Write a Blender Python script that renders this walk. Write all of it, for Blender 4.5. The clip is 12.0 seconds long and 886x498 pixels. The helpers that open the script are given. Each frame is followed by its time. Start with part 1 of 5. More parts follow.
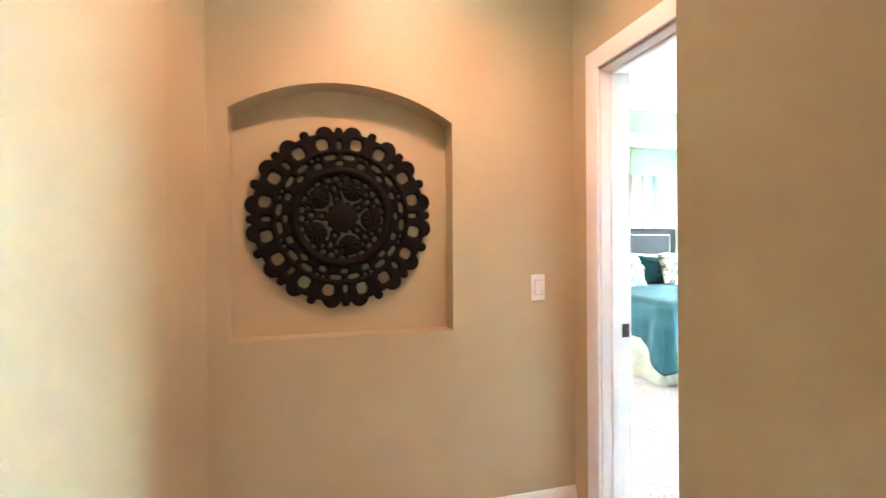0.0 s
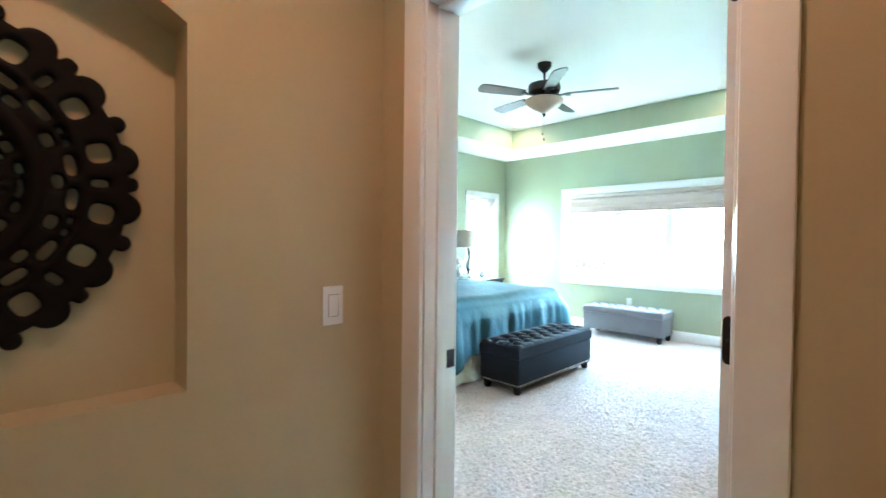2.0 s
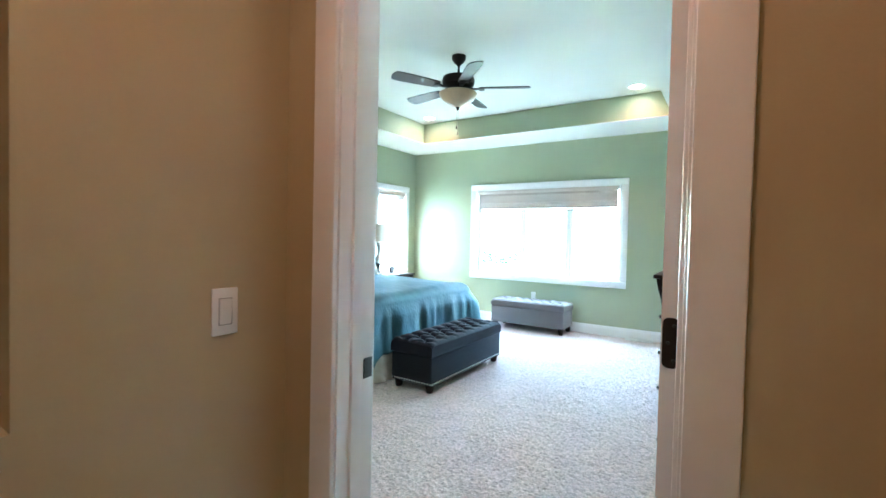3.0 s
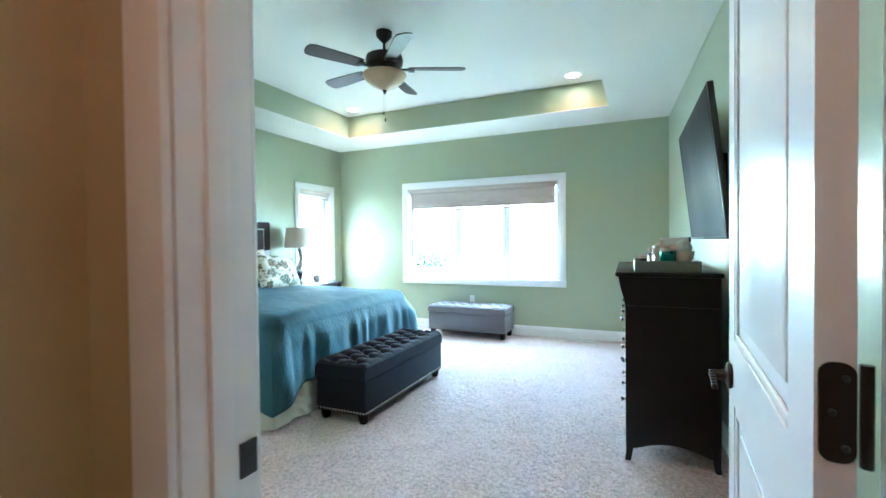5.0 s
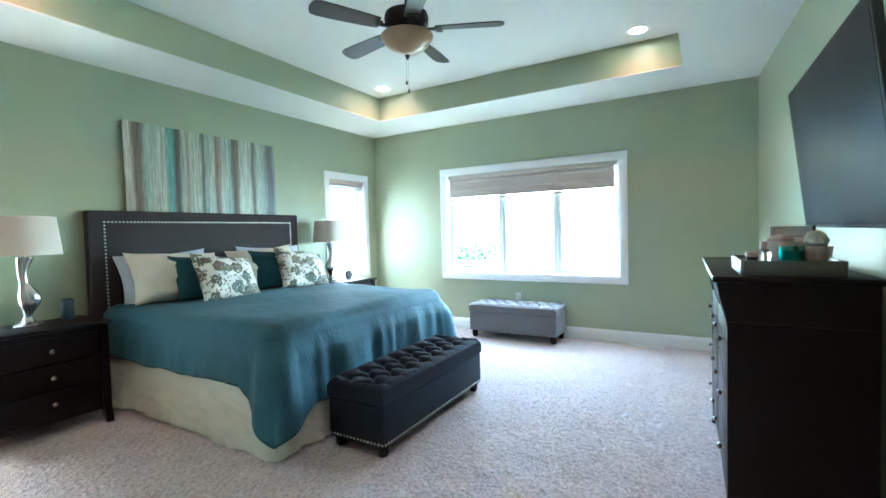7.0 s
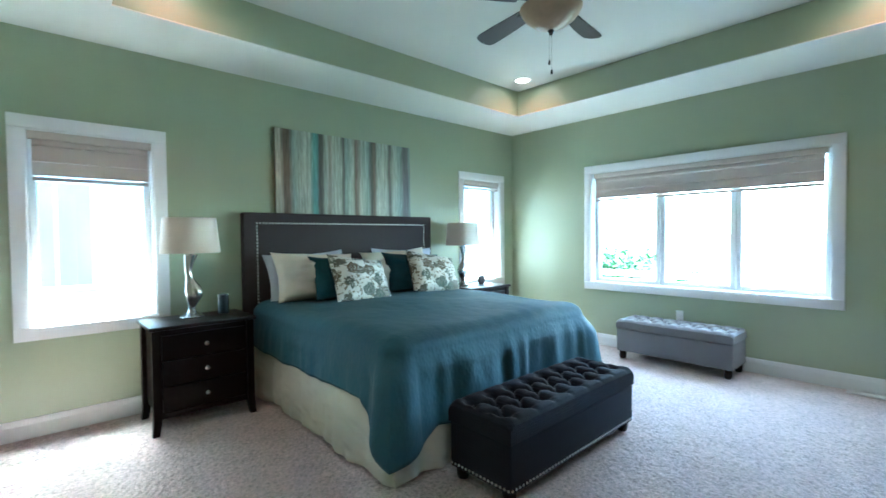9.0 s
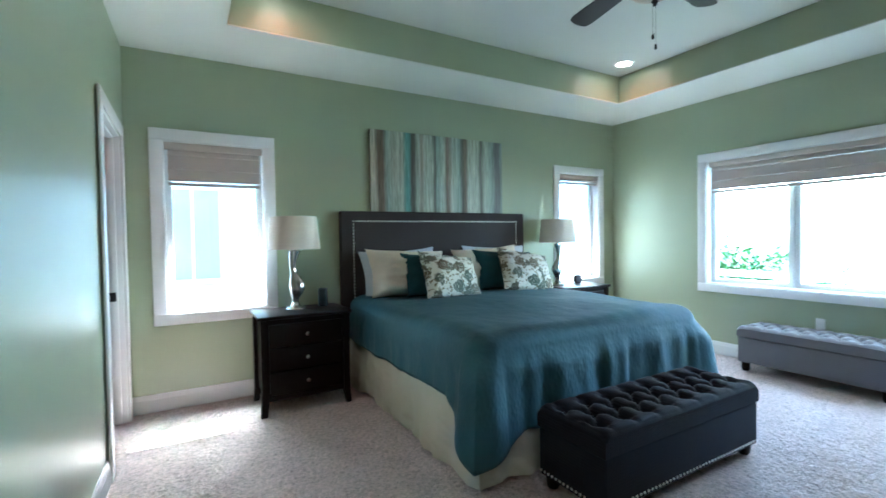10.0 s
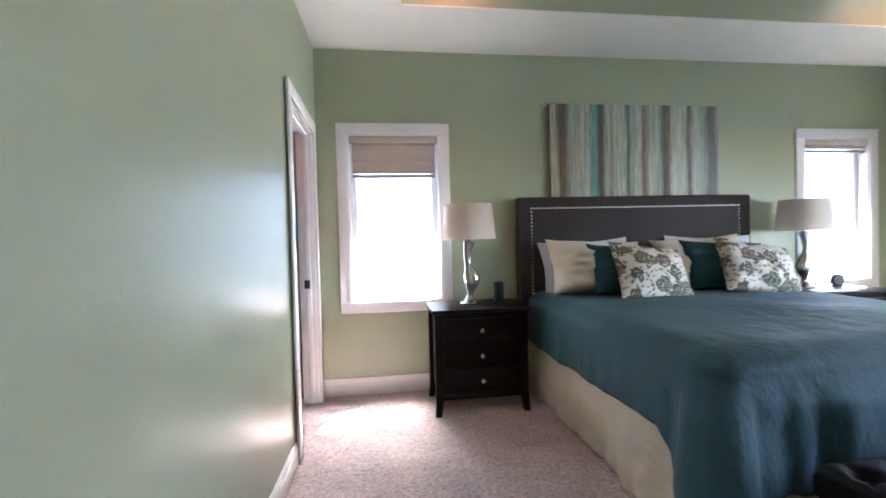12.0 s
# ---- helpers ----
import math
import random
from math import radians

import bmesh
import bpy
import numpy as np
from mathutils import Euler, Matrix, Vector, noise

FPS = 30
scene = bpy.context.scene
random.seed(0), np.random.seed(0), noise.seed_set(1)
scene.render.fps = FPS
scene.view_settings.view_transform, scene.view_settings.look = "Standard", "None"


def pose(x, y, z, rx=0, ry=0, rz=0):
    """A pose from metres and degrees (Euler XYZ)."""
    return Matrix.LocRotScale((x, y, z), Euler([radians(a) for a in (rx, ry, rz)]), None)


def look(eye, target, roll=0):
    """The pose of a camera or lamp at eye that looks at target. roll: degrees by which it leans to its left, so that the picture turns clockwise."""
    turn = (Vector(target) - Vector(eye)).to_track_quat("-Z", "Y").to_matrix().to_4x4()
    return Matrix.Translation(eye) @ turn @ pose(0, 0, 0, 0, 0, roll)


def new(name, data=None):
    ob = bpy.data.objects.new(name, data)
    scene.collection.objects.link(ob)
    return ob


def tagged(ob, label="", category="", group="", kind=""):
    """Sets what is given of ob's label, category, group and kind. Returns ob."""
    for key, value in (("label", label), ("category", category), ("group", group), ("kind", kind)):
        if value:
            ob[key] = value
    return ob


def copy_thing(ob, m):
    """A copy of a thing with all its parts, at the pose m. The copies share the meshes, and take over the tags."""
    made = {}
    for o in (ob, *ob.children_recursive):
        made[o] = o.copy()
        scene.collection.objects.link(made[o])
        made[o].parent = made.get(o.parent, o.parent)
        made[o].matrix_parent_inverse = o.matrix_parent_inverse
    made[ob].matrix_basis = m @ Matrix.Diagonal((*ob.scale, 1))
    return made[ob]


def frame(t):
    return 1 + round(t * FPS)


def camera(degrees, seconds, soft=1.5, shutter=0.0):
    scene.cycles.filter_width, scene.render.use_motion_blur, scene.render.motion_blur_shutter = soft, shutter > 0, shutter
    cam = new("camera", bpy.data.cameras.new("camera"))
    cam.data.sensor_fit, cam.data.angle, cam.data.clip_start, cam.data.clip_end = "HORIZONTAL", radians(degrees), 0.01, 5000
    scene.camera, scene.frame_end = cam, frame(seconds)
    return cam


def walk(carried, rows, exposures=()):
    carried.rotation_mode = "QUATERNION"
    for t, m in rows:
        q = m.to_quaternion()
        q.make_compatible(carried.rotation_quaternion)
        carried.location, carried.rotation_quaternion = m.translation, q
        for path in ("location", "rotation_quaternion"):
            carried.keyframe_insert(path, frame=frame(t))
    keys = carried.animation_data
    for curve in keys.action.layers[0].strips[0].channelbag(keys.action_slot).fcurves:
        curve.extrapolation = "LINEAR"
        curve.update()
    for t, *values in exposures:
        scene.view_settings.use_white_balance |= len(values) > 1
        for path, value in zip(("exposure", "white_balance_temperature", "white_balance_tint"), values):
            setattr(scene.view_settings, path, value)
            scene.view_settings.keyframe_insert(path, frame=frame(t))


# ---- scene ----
# ---- camera and walk ----
cam = camera(89.4, 12.0, 1.5, 0.4)
EXPOSURE = 7.70
PATH = [
    (0, (0.111, 0.565, 1.288), (0.649, 2.492, 1.284), -0.4),
    (0.5, (0.181, 0.79, 1.289), (0.919, 2.648, 1.272), -0.1),
    (1, (0.258, 0.988, 1.31), (1.218, 2.743, 1.265), 0.3),
    (1.5, (0.33, 1.131, 1.308), (1.516, 2.741, 1.266), 0.7),
    (2, (0.347, 1.233, 1.307), (1.766, 2.643, 1.273), 0.6),
    (2.5, (0.374, 1.31, 1.31), (1.957, 2.532, 1.267), 0.7),
    (3, (0.436, 1.365, 1.308), (2.113, 2.453, 1.255), 1.3),
    (3.5, (0.535, 1.418, 1.314), (2.266, 2.418, 1.252), 0.8),
    (3.7, (0.543, 1.487, 1.308), (2.333, 2.379, 1.26), 0.8),
    (5.3, (0.97, 1.649, 1.282), (2.796, 2.466, 1.247), -0.6),
    (5.5, (1.031, 1.643, 1.289), (2.848, 2.477, 1.235), -0.3),
    (6, (1.204, 1.729, 1.291), (3.012, 2.582, 1.223), -0.5),
    (6.5, (1.35, 1.784, 1.292), (3.124, 2.704, 1.211), -0.7),
    (6.7, (1.4, 1.795, 1.301), (3.155, 2.752, 1.22), -1.1),
    (8.5, (1.752, 2.025, 1.317), (3.239, 3.361, 1.267), -0.5),
    (9, (1.804, 2.053, 1.323), (3.147, 3.534, 1.268), -0.6),
    (9.5, (1.861, 2.083, 1.3), (3.045, 3.694, 1.252), -0.7),
    (10, (1.895, 2.085, 1.296), (2.892, 3.818, 1.245), -0.9),
    (10.5, (1.93, 2.108, 1.3), (2.724, 3.942, 1.233), -1.0),
    (11, (1.966, 2.184, 1.281), (2.567, 4.091, 1.208), -1.2),
    (11.5, (1.991, 2.316, 1.287), (2.415, 4.269, 1.205), -1.2),
    (12, (1.999, 2.502, 1.227), (2.274, 4.483, 1.183), -1.5),
]
walk(cam, [(t, look(eye, target, roll)) for t, eye, target, roll in PATH],
     [(t, EXPOSURE + stops, kelvin, tint) for t, stops, kelvin, tint in (
         (0.0, 0.66, 5400, -4), (0.5, 0.55, 5400, -6), (1.0, 0.18, 5350, -9), (1.5, -0.25, 5300, -11), (2.0, -0.60, 5200, -12), (2.5, -0.92, 5250, -11), (3.0, -0.98, 5250, -9), (3.7, -1.04, 5250, -9), (5.3, -1.28, 5150, -8), (6.0, -1.37, 5250, -6), (6.5, -1.48, 5350, -5), (8.5, -1.95, 5180, -7), (10.0, -2.38, 5250, -3), (11.0, -2.42, 5650, 10), (12.0, -2.22, 6100, 21))])

# ---- world, sun, lamps ----
SUN_WAY = Vector((-0.322, -0.947, -1.62)).normalized()
world = bpy.data.worlds.new("sky")
scene.world = world
world.use_nodes = True
sky = world.node_tree.nodes.new("ShaderNodeTexSky")
sky.sky_type = "NISHITA"
sky.sun_disc = False
sky.sun_elevation = math.asin(-SUN_WAY.z)
sky.sun_rotation = math.atan2(-SUN_WAY.x, -SUN_WAY.y)
sky.air_density, sky.dust_density = 1.0, 0.0
world.node_tree.links.new(sky.outputs[0], world.node_tree.nodes["Background"].inputs[0])
world.node_tree.nodes["Background"].inputs[1].default_value = 0.15


def lamp(name, kind, place, way, watts, colour, size=0.0, size_y=0.0, cone=0.0, blend=0.5):
    data = bpy.data.lights.new(name, kind)
    data.energy, data.color = watts, colour
    if kind == "AREA":
        data.shape, data.size, data.size_y = "RECTANGLE", size, size_y
        data.spread = radians(cone or 180)
    elif kind == "SPOT":
        data.spot_size, data.spot_blend, data.shadow_soft_size = radians(cone), blend, size
    elif kind == "SUN":
        data.angle = size
    else:
        data.shadow_soft_size = size
    ob = new(name, data)
    ob.matrix_world = look(place, Vector(place) + Vector(way))
    return ob


WARM = (1.0, 0.23, 0.03)
lamp("sun", "SUN", (4, 12, 14), SUN_WAY, 2.2, (1.0, 0.95, 0.88), 0.009)
# added cool fill lamp for the hall; the far end is walled shut
lamp("hall_fill", "AREA", (0.25, -1.9, 1.4), (-0.12, 1, 0), 0.020, (0.72, 0.90, 1.0), 0.9, 1.6)
# sky light in the three window openings
lamp("window_sky", "AREA", (6.80, 3.775, 1.17), (-1, 0, -0.62), 0.80, (0.90, 0.96, 1.0), 2.1, 0.8, cone=150)
lamp("window_sky", "AREA", (2.123, 6.09, 1.22), (0, -1, -0.10), 0.030, (0.90, 0.96, 1.0), 0.64, 0.9, cone=160)
lamp("window_sky", "AREA", (6.212, 6.09, 1.35), (0, -1, -0.20), 0.22, (0.90, 0.96, 1.0), 0.62, 1.1, cone=160)
SPOTS = ((5.81, 2.33), (5.81, 5.14), (2.50, 5.14), (2.50, 2.33))
for sx, sy in SPOTS:
    lamp("ceiling_spot", "SPOT", (sx, sy, 3.02), (0, 0, -1), 0.18, (1.0, 0.13, 0.01), 0.05, cone=150, blend=0.6)
lamp("closet_lamp", "POINT", (0.9, 5.1, 2.45), (0, 0, -1), 0.07, WARM, 0.06)
lamp("hall_spot", "SPOT", (0.50, 1.78, 2.70), (0, 0, -1), 0.21, (1.0, 0.21, 0.028), 0.05, cone=150, blend=0.8)

# ---- small mesh tools ----


def mesh_of(bm, name, material, smooth=False):
    me = bpy.data.meshes.new(name)
    bm.normal_update()
    bm.to_mesh(me)
    bm.free()
    me.materials.append(material)
    if smooth:
        me.shade_smooth()
        me.set_sharp_from_angle(angle=radians(38))
    return me


def part(name, bm, material, parent, label="", smooth=True):
    ob = new(name, mesh_of(bm, name, material, smooth))
    ob.parent = parent
    return tagged(ob, label)


def solid(name, bm, material, label="", category="", kind="", smooth=False, group=""):
    return tagged(new(name, mesh_of(bm, name, material, smooth)), label, category, group, kind)


def thing(name, x, y, z, turn=0.0, label="", category="", group=""):
    ob = new(name)
    ob.empty_display_size = 0.1
    ob.matrix_world = pose(x, y, z, 0, 0, turn)
    return tagged(ob, label, category, group)


def box(bm, x0, y0, z0, x1, y1, z1, bevel=0.0, m=None, seg=2):
    mat4 = Matrix.LocRotScale(((x0 + x1) / 2, (y0 + y1) / 2, (z0 + z1) / 2), None, (x1 - x0, y1 - y0, z1 - z0))
    got = bmesh.ops.create_cube(bm, size=1.0, matrix=mat4)["verts"]
    if bevel:
        edges = list({e for v in got for e in v.link_edges})
        out = bmesh.ops.bevel(bm, geom=edges, offset=bevel, segments=seg, profile=0.5, affect="EDGES", clamp_overlap=True)
        got = list({v for f in out["faces"] for v in f.verts} | {v for v in got if v.is_valid})
    if m is not None:
        bmesh.ops.transform(bm, matrix=m, verts=got)
    return bm


def boxed(*args, **kw):
    return box(bmesh.new(), *args, **kw)


def lathe(bm, profile, seg=24, cx=0.0, cy=0.0, m=None):
    rings = []
    for r, z in profile:
        if r < 1e-5:
            rings.append([bm.verts.new((cx, cy, z))])
        else:
            rings.append([bm.verts.new((cx + r * math.cos(2 * math.pi * i / seg), cy + r * math.sin(2 * math.pi * i / seg), z)) for i in range(seg)])
    for a, b in zip(rings, rings[1:]):
        for i in range(seg):
            j = (i + 1) % seg
            if len(a) == 1 and len(b) > 1:
                bm.faces.new((a[0], b[j], b[i]))
            elif len(b) == 1 and len(a) > 1:
                bm.faces.new((a[i], a[j], b[0]))
            elif len(a) > 1:
                bm.faces.new((a[i], a[j], b[j], b[i]))
    if m is not None:
        bmesh.ops.transform(bm, matrix=m, verts=[v for ring in rings for v in ring])
    return bm


def turned(profile, seg=24, cx=0.0, cy=0.0, m=None):
    bm = lathe(bmesh.new(), profile, seg, cx, cy, m)
    bmesh.ops.recalc_face_normals(bm, faces=bm.faces)
    return bm


def prism(bm, outline, a, b, axis="z"):
    """A flat outline drawn out from a to b along an axis."""
    def put(p, h):
        return {"z": (p[0], p[1], h), "y": (p[0], h, p[1]), "x": (h, p[0], p[1])}[axis]
    low = [bm.verts.new(put(p, a)) for p in outline]
    high = [bm.verts.new(put(p, b)) for p in outline]
    n = len(outline)
    faces = [bm.faces.new(low), bm.faces.new(high)]
    for i in range(n):
        faces.append(bm.faces.new((low[i], low[(i + 1) % n], high[(i + 1) % n], high[i])))
    bmesh.ops.recalc_face_normals(bm, faces=faces)
    return bm


def grid_sheet(bm, nu, nv, place):
    pts = [[bm.verts.new(place(i / nu, j / nv)) for j in range(nv + 1)] for i in range(nu + 1)]
    for i in range(nu):
        for j in range(nv):
            bm.faces.new((pts[i][j], pts[i + 1][j], pts[i + 1][j + 1], pts[i][j + 1]))
    return bm


def run_wall(name, p, q, thick, height, holes, material, label, base=0.0):
    """A wall whose inner face runs from p to q, thickness to the right of that way, with holes (s0, s1, z0, z1)."""
    p, q = Vector((*p, 0)), Vector((*q, 0))
    along = (q - p).normalized()
    out = Vector((along.y, -along.x, 0))
    length = (q - p).length
    ss = sorted({0.0, length, *[h[0] for h in holes], *[h[1] for h in holes]})
    zs = sorted({base, height, *[h[2] for h in holes], *[h[3] for h in holes]})
    def full(i, j):
        if not (0 <= i < len(ss) - 1 and 0 <= j < len(zs) - 1):
            return False
        s, z = (ss[i] + ss[i + 1]) / 2, (zs[j] + zs[j + 1]) / 2
        return not any(h[0] < s < h[1] and h[2] < z < h[3] for h in holes)
    bm, seen = bmesh.new(), {}
    def v(i, j, k):
        if (i, j, k) not in seen:
            seen[i, j, k] = bm.verts.new(p + along * ss[i] + out * thick * k + Vector((0, 0, zs[j])))
        return seen[i, j, k]
    for i in range(len(ss) - 1):
        for j in range(len(zs) - 1):
            if not full(i, j):
                continue
            for k in (0, 1):
                bm.faces.new((v(i, j, k), v(i + 1, j, k), v(i + 1, j + 1, k), v(i, j + 1, k)))
            for di, dj, a, b in ((-1, 0, (i, j), (i, j + 1)), (1, 0, (i + 1, j), (i + 1, j + 1)), (0, -1, (i, j), (i + 1, j)), (0, 1, (i, j + 1), (i + 1, j + 1))):
                if not full(i + di, j + dj):
                    bm.faces.new((v(*a, 0), v(*b, 0), v(*b, 1), v(*a, 1)))
    bmesh.ops.recalc_face_normals(bm, faces=bm.faces)
    return solid(name, bm, material, label, "wall", "structure")


# ---- materials ----


def material(name, colour, rough=0.5, metal=0.0, vary=0.08, big=3.0, fine=90.0, bump=0.15, depth=0.001, second=None, stretch=(1, 1, 1), coat=0.0, sheen=0.0, spec=0.5):
    ma = bpy.data.materials.new(name)
    ma.use_nodes = True
    n, l = ma.node_tree.nodes, ma.node_tree.links
    b = n["Principled BSDF"]
    co, mp = n.new("ShaderNodeTexCoord"), n.new("ShaderNodeMapping")
    mp.inputs["Scale"].default_value = stretch
    l.new(co.outputs["Object"], mp.inputs[0])
    n1, n2 = n.new("ShaderNodeTexNoise"), n.new("ShaderNodeTexNoise")
    n1.inputs["Scale"].default_value, n2.inputs["Scale"].default_value = big, fine
    n1.inputs["Detail"].default_value = 4
    l.new(mp.outputs[0], n1.inputs["Vector"])
    l.new(mp.outputs[0], n2.inputs["Vector"])
    mix = n.new("ShaderNodeMix")
    mix.data_type = "RGBA"
    dark = second or [c * (1 - 2.2 * vary) for c in colour]
    mix.inputs["A"].default_value, mix.inputs["B"].default_value = (*dark, 1), (*colour, 1)
    add = n.new("ShaderNodeMath")
    add.operation = "ADD"
    half = n.new("ShaderNodeMath")
    half.operation, half.inputs[1].default_value = "MULTIPLY", 0.6
    l.new(n1.outputs[0], half.inputs[0])
    h2 = n.new("ShaderNodeMath")
    h2.operation, h2.inputs[1].default_value = "MULTIPLY", 0.5
    l.new(n2.outputs[0], h2.inputs[0])
    l.new(half.outputs[0], add.inputs[0])
    l.new(h2.outputs[0], add.inputs[1])
    l.new(add.outputs[0], mix.inputs["Factor"])
    l.new(mix.outputs["Result"], b.inputs["Base Color"])
    rr = n.new("ShaderNodeMapRange")
    rr.inputs["To Min"].default_value, rr.inputs["To Max"].default_value = max(0.03, rough - 0.07), min(1, rough + 0.07)
    l.new(n1.outputs[0], rr.inputs["Value"])
    l.new(rr.outputs[0], b.inputs["Roughness"])
    b.inputs["Metallic"].default_value = metal
    b.inputs["Coat Weight"].default_value = coat
    b.inputs["Specular IOR Level"].default_value = spec
    b.inputs["Sheen Weight"].default_value = sheen
    if bump:
        bp = n.new("ShaderNodeBump")
        bp.inputs["Strength"].default_value, bp.inputs["Distance"].default_value = bump, depth
        l.new(n2.outputs[0], bp.inputs["Height"])
        l.new(bp.outputs[0], b.inputs["Normal"])
    return ma


def woven(name, colour, second, rough=0.85, threads=420.0, bump=0.4, sheen=0.2):
    """Cloth: two crossed sets of fine threads over a soft mottling."""
    ma = material(name, colour, rough, 0, 0.1, 6, 160, 0, second=second, sheen=sheen, spec=0.2)
    n, l = ma.node_tree.nodes, ma.node_tree.links
    co = n.new("ShaderNodeTexCoord")
    waves = []
    for way in ("X", "Z"):
        w = n.new("ShaderNodeTexWave")
        w.bands_direction = way
        w.inputs["Scale"].default_value, w.inputs["Distortion"].default_value = threads / 20, 1.5
        l.new(co.outputs["Object"], w.inputs["Vector"])
        waves.append(w)
    add = n.new("ShaderNodeMath")
    l.new(waves[0].outputs["Fac"], add.inputs[0])
    l.new(waves[1].outputs["Fac"], add.inputs[1])
    bp = n.new("ShaderNodeBump")
    bp.inputs["Strength"].default_value, bp.inputs["Distance"].default_value = bump, 0.0012
    l.new(add.outputs[0], bp.inputs["Height"])
    l.new(bp.outputs[0], n["Principled BSDF"].inputs["Normal"])
    return ma


GREEN = material("sage_wall_paint", (0.385, 0.43, 0.295), 0.39, vary=0.03, big=1.2, fine=125, bump=0.6, depth=0.0013, spec=0.55)
BEIGE = material("beige_wall_paint", (0.48, 0.395, 0.235), 0.5, vary=0.03, big=1.2, fine=150, bump=0.3, depth=0.0012)
CEILING = material("ceiling_paint", (0.74, 0.74, 0.69), 0.85, vary=0.02, big=2, fine=110, bump=0.4, depth=0.0015)
TRIM = material("white_trim_paint", (0.80, 0.80, 0.80), 0.32, vary=0.02, big=4, fine=60, bump=0.04)
CARPET = material("carpet_pile", (0.88, 0.73, 0.70), 0.8, vary=0.14, big=5.5, fine=120, bump=1.0, depth=0.006, second=(0.185, 0.138, 0.124), sheen=1.0, spec=0.4)
cn, cl = CARPET.node_tree.nodes, CARPET.node_tree.links
carpet_mix = next(x for x in cn if x.bl_idname == "ShaderNodeMix")
tufts, spread = cn.new("ShaderNodeTexNoise"), cn.new("ShaderNodeMapRange")
tufts.inputs["Scale"].default_value, tufts.inputs["Detail"].default_value, tufts.inputs["Roughness"].default_value = 46.0, 6.0, 0.75
cl.new(next(x for x in cn if x.bl_idname == "ShaderNodeMapping").outputs[0], tufts.inputs["Vector"])
trodden = cn.new("ShaderNodeMath")
trodden.operation = "MULTIPLY_ADD"
trodden.inputs[1].default_value = 0.30
cl.new(carpet_mix.inputs["Factor"].links[0].from_socket, trodden.inputs[0])
cl.new(tufts.outputs[0], trodden.inputs[2])
spread.inputs["From Min"].default_value, spread.inputs["From Max"].default_value = 0.44, 0.86
cl.new(trodden.outputs[0], spread.inputs["Value"])
cl.new(spread.outputs[0], carpet_mix.inputs["Factor"])
CARPET.node_tree.nodes["Principled BSDF"].inputs["Sheen Tint"].default_value = (1.0, 0.86, 0.84, 1)
ESPRESSO = material("espresso_wood", (0.009, 0.005, 0.0045), 0.34, vary=0.2, big=4, fine=30, bump=0.1, stretch=(1, 1, 6), spec=0.16)
NAVY = woven("navy_linen", (0.015, 0.018, 0.028), (0.009, 0.012, 0.019), sheen=0.03)
GREY = woven("grey_linen", (0.165, 0.165, 0.175), (0.12, 0.12, 0.13))
CHARCOAL = woven("charcoal_linen", (0.045, 0.038, 0.040), (0.033, 0.028, 0.030), sheen=0.05)
CREAM = woven("cream_cotton", (0.68, 0.62, 0.50), (0.60, 0.54, 0.43), threads=500)
LAVENDER = woven("pale_blue_cotton", (0.52, 0.56, 0.62), (0.45, 0.49, 0.55), threads=500)
TEAL_DARK = woven("dark_teal_cotton", (0.018, 0.072, 0.086), (0.012, 0.052, 0.064), threads=500, sheen=0.05)
SKIRT = material("bed_skirt_cotton", (0.66, 0.60, 0.48), 0.9, vary=0.06, big=5, fine=200, bump=0.3, depth=0.001, sheen=0.1)
# opaque cloth; its base is lightened to stand in for backlight from the window
SHADE = woven("roman_shade_linen", (0.58, 0.51, 0.46), (0.50, 0.44, 0.39), threads=700)
LAMPSHADE = woven("lampshade_linen", (0.66, 0.58, 0.50), (0.60, 0.52, 0.44), threads=600)
STEEL = material("brushed_nickel", (0.55, 0.53, 0.50), 0.25, 1.0, vary=0.05, big=9, fine=60, bump=0.02)
NAIL = material("nickel_nailhead", (0.72, 0.70, 0.66), 0.38, 0.55, vary=0.04, big=9, fine=60, bump=0.02)
BRONZE = material("dark_bronze", (0.035, 0.028, 0.025), 0.38, 0.7, vary=0.2, big=6, fine=60, bump=0.05)
BLACK = material("black_plastic", (0.012, 0.012, 0.013), 0.35, vary=0.1, bump=0.03)
SCREEN = material("dark_screen_glass", (0.018, 0.020, 0.019), 0.6, vary=0.05, bump=0.0, spec=0.10)
BLADE = material("dark_blade_wood", (0.045, 0.035, 0.030), 0.4, vary=0.2, big=3, fine=40, stretch=(1, 8, 1))
BOWL = material("frosted_amber_glass", (0.52, 0.37, 0.24), 0.3, vary=0.15, big=9, fine=40, bump=0.02)
PLASTIC = material("white_plastic", (0.78, 0.78, 0.77), 0.3, vary=0.02, bump=0.0)
CARVED = material("carved_dark_wood", (0.007, 0.0048, 0.004), 0.7, vary=0.25, big=14, fine=120, bump=0.4, depth=0.002, spec=0.14)
VINYL = material("white_window_vinyl", (0.80, 0.81, 0.82), 0.3, vary=0.02, bump=0.0)
CANDLE = material("dark_teal_wax", (0.006, 0.018, 0.022), 0.4, vary=0.1, bump=0.05)
TRAY = material("grey_tray_paint", (0.120, 0.120, 0.102), 0.35, vary=0.1, big=8, bump=0.05)


def glass(name, colour, rough=0.0):
    ma = bpy.data.materials.new(name)
    ma.use_nodes = True
    b = ma.node_tree.nodes["Principled BSDF"]
    b.inputs["Base Color"].default_value = (*colour, 1)
    b.inputs["Roughness"].default_value = rough
    b.inputs["Transmission Weight"].default_value = 1.0
    b.inputs["IOR"].default_value = 1.45
    return ma


PANE = glass("window_glass", (0.98, 1.0, 0.99))
CLEAR = glass("clear_glass", (0.95, 0.98, 0.97))
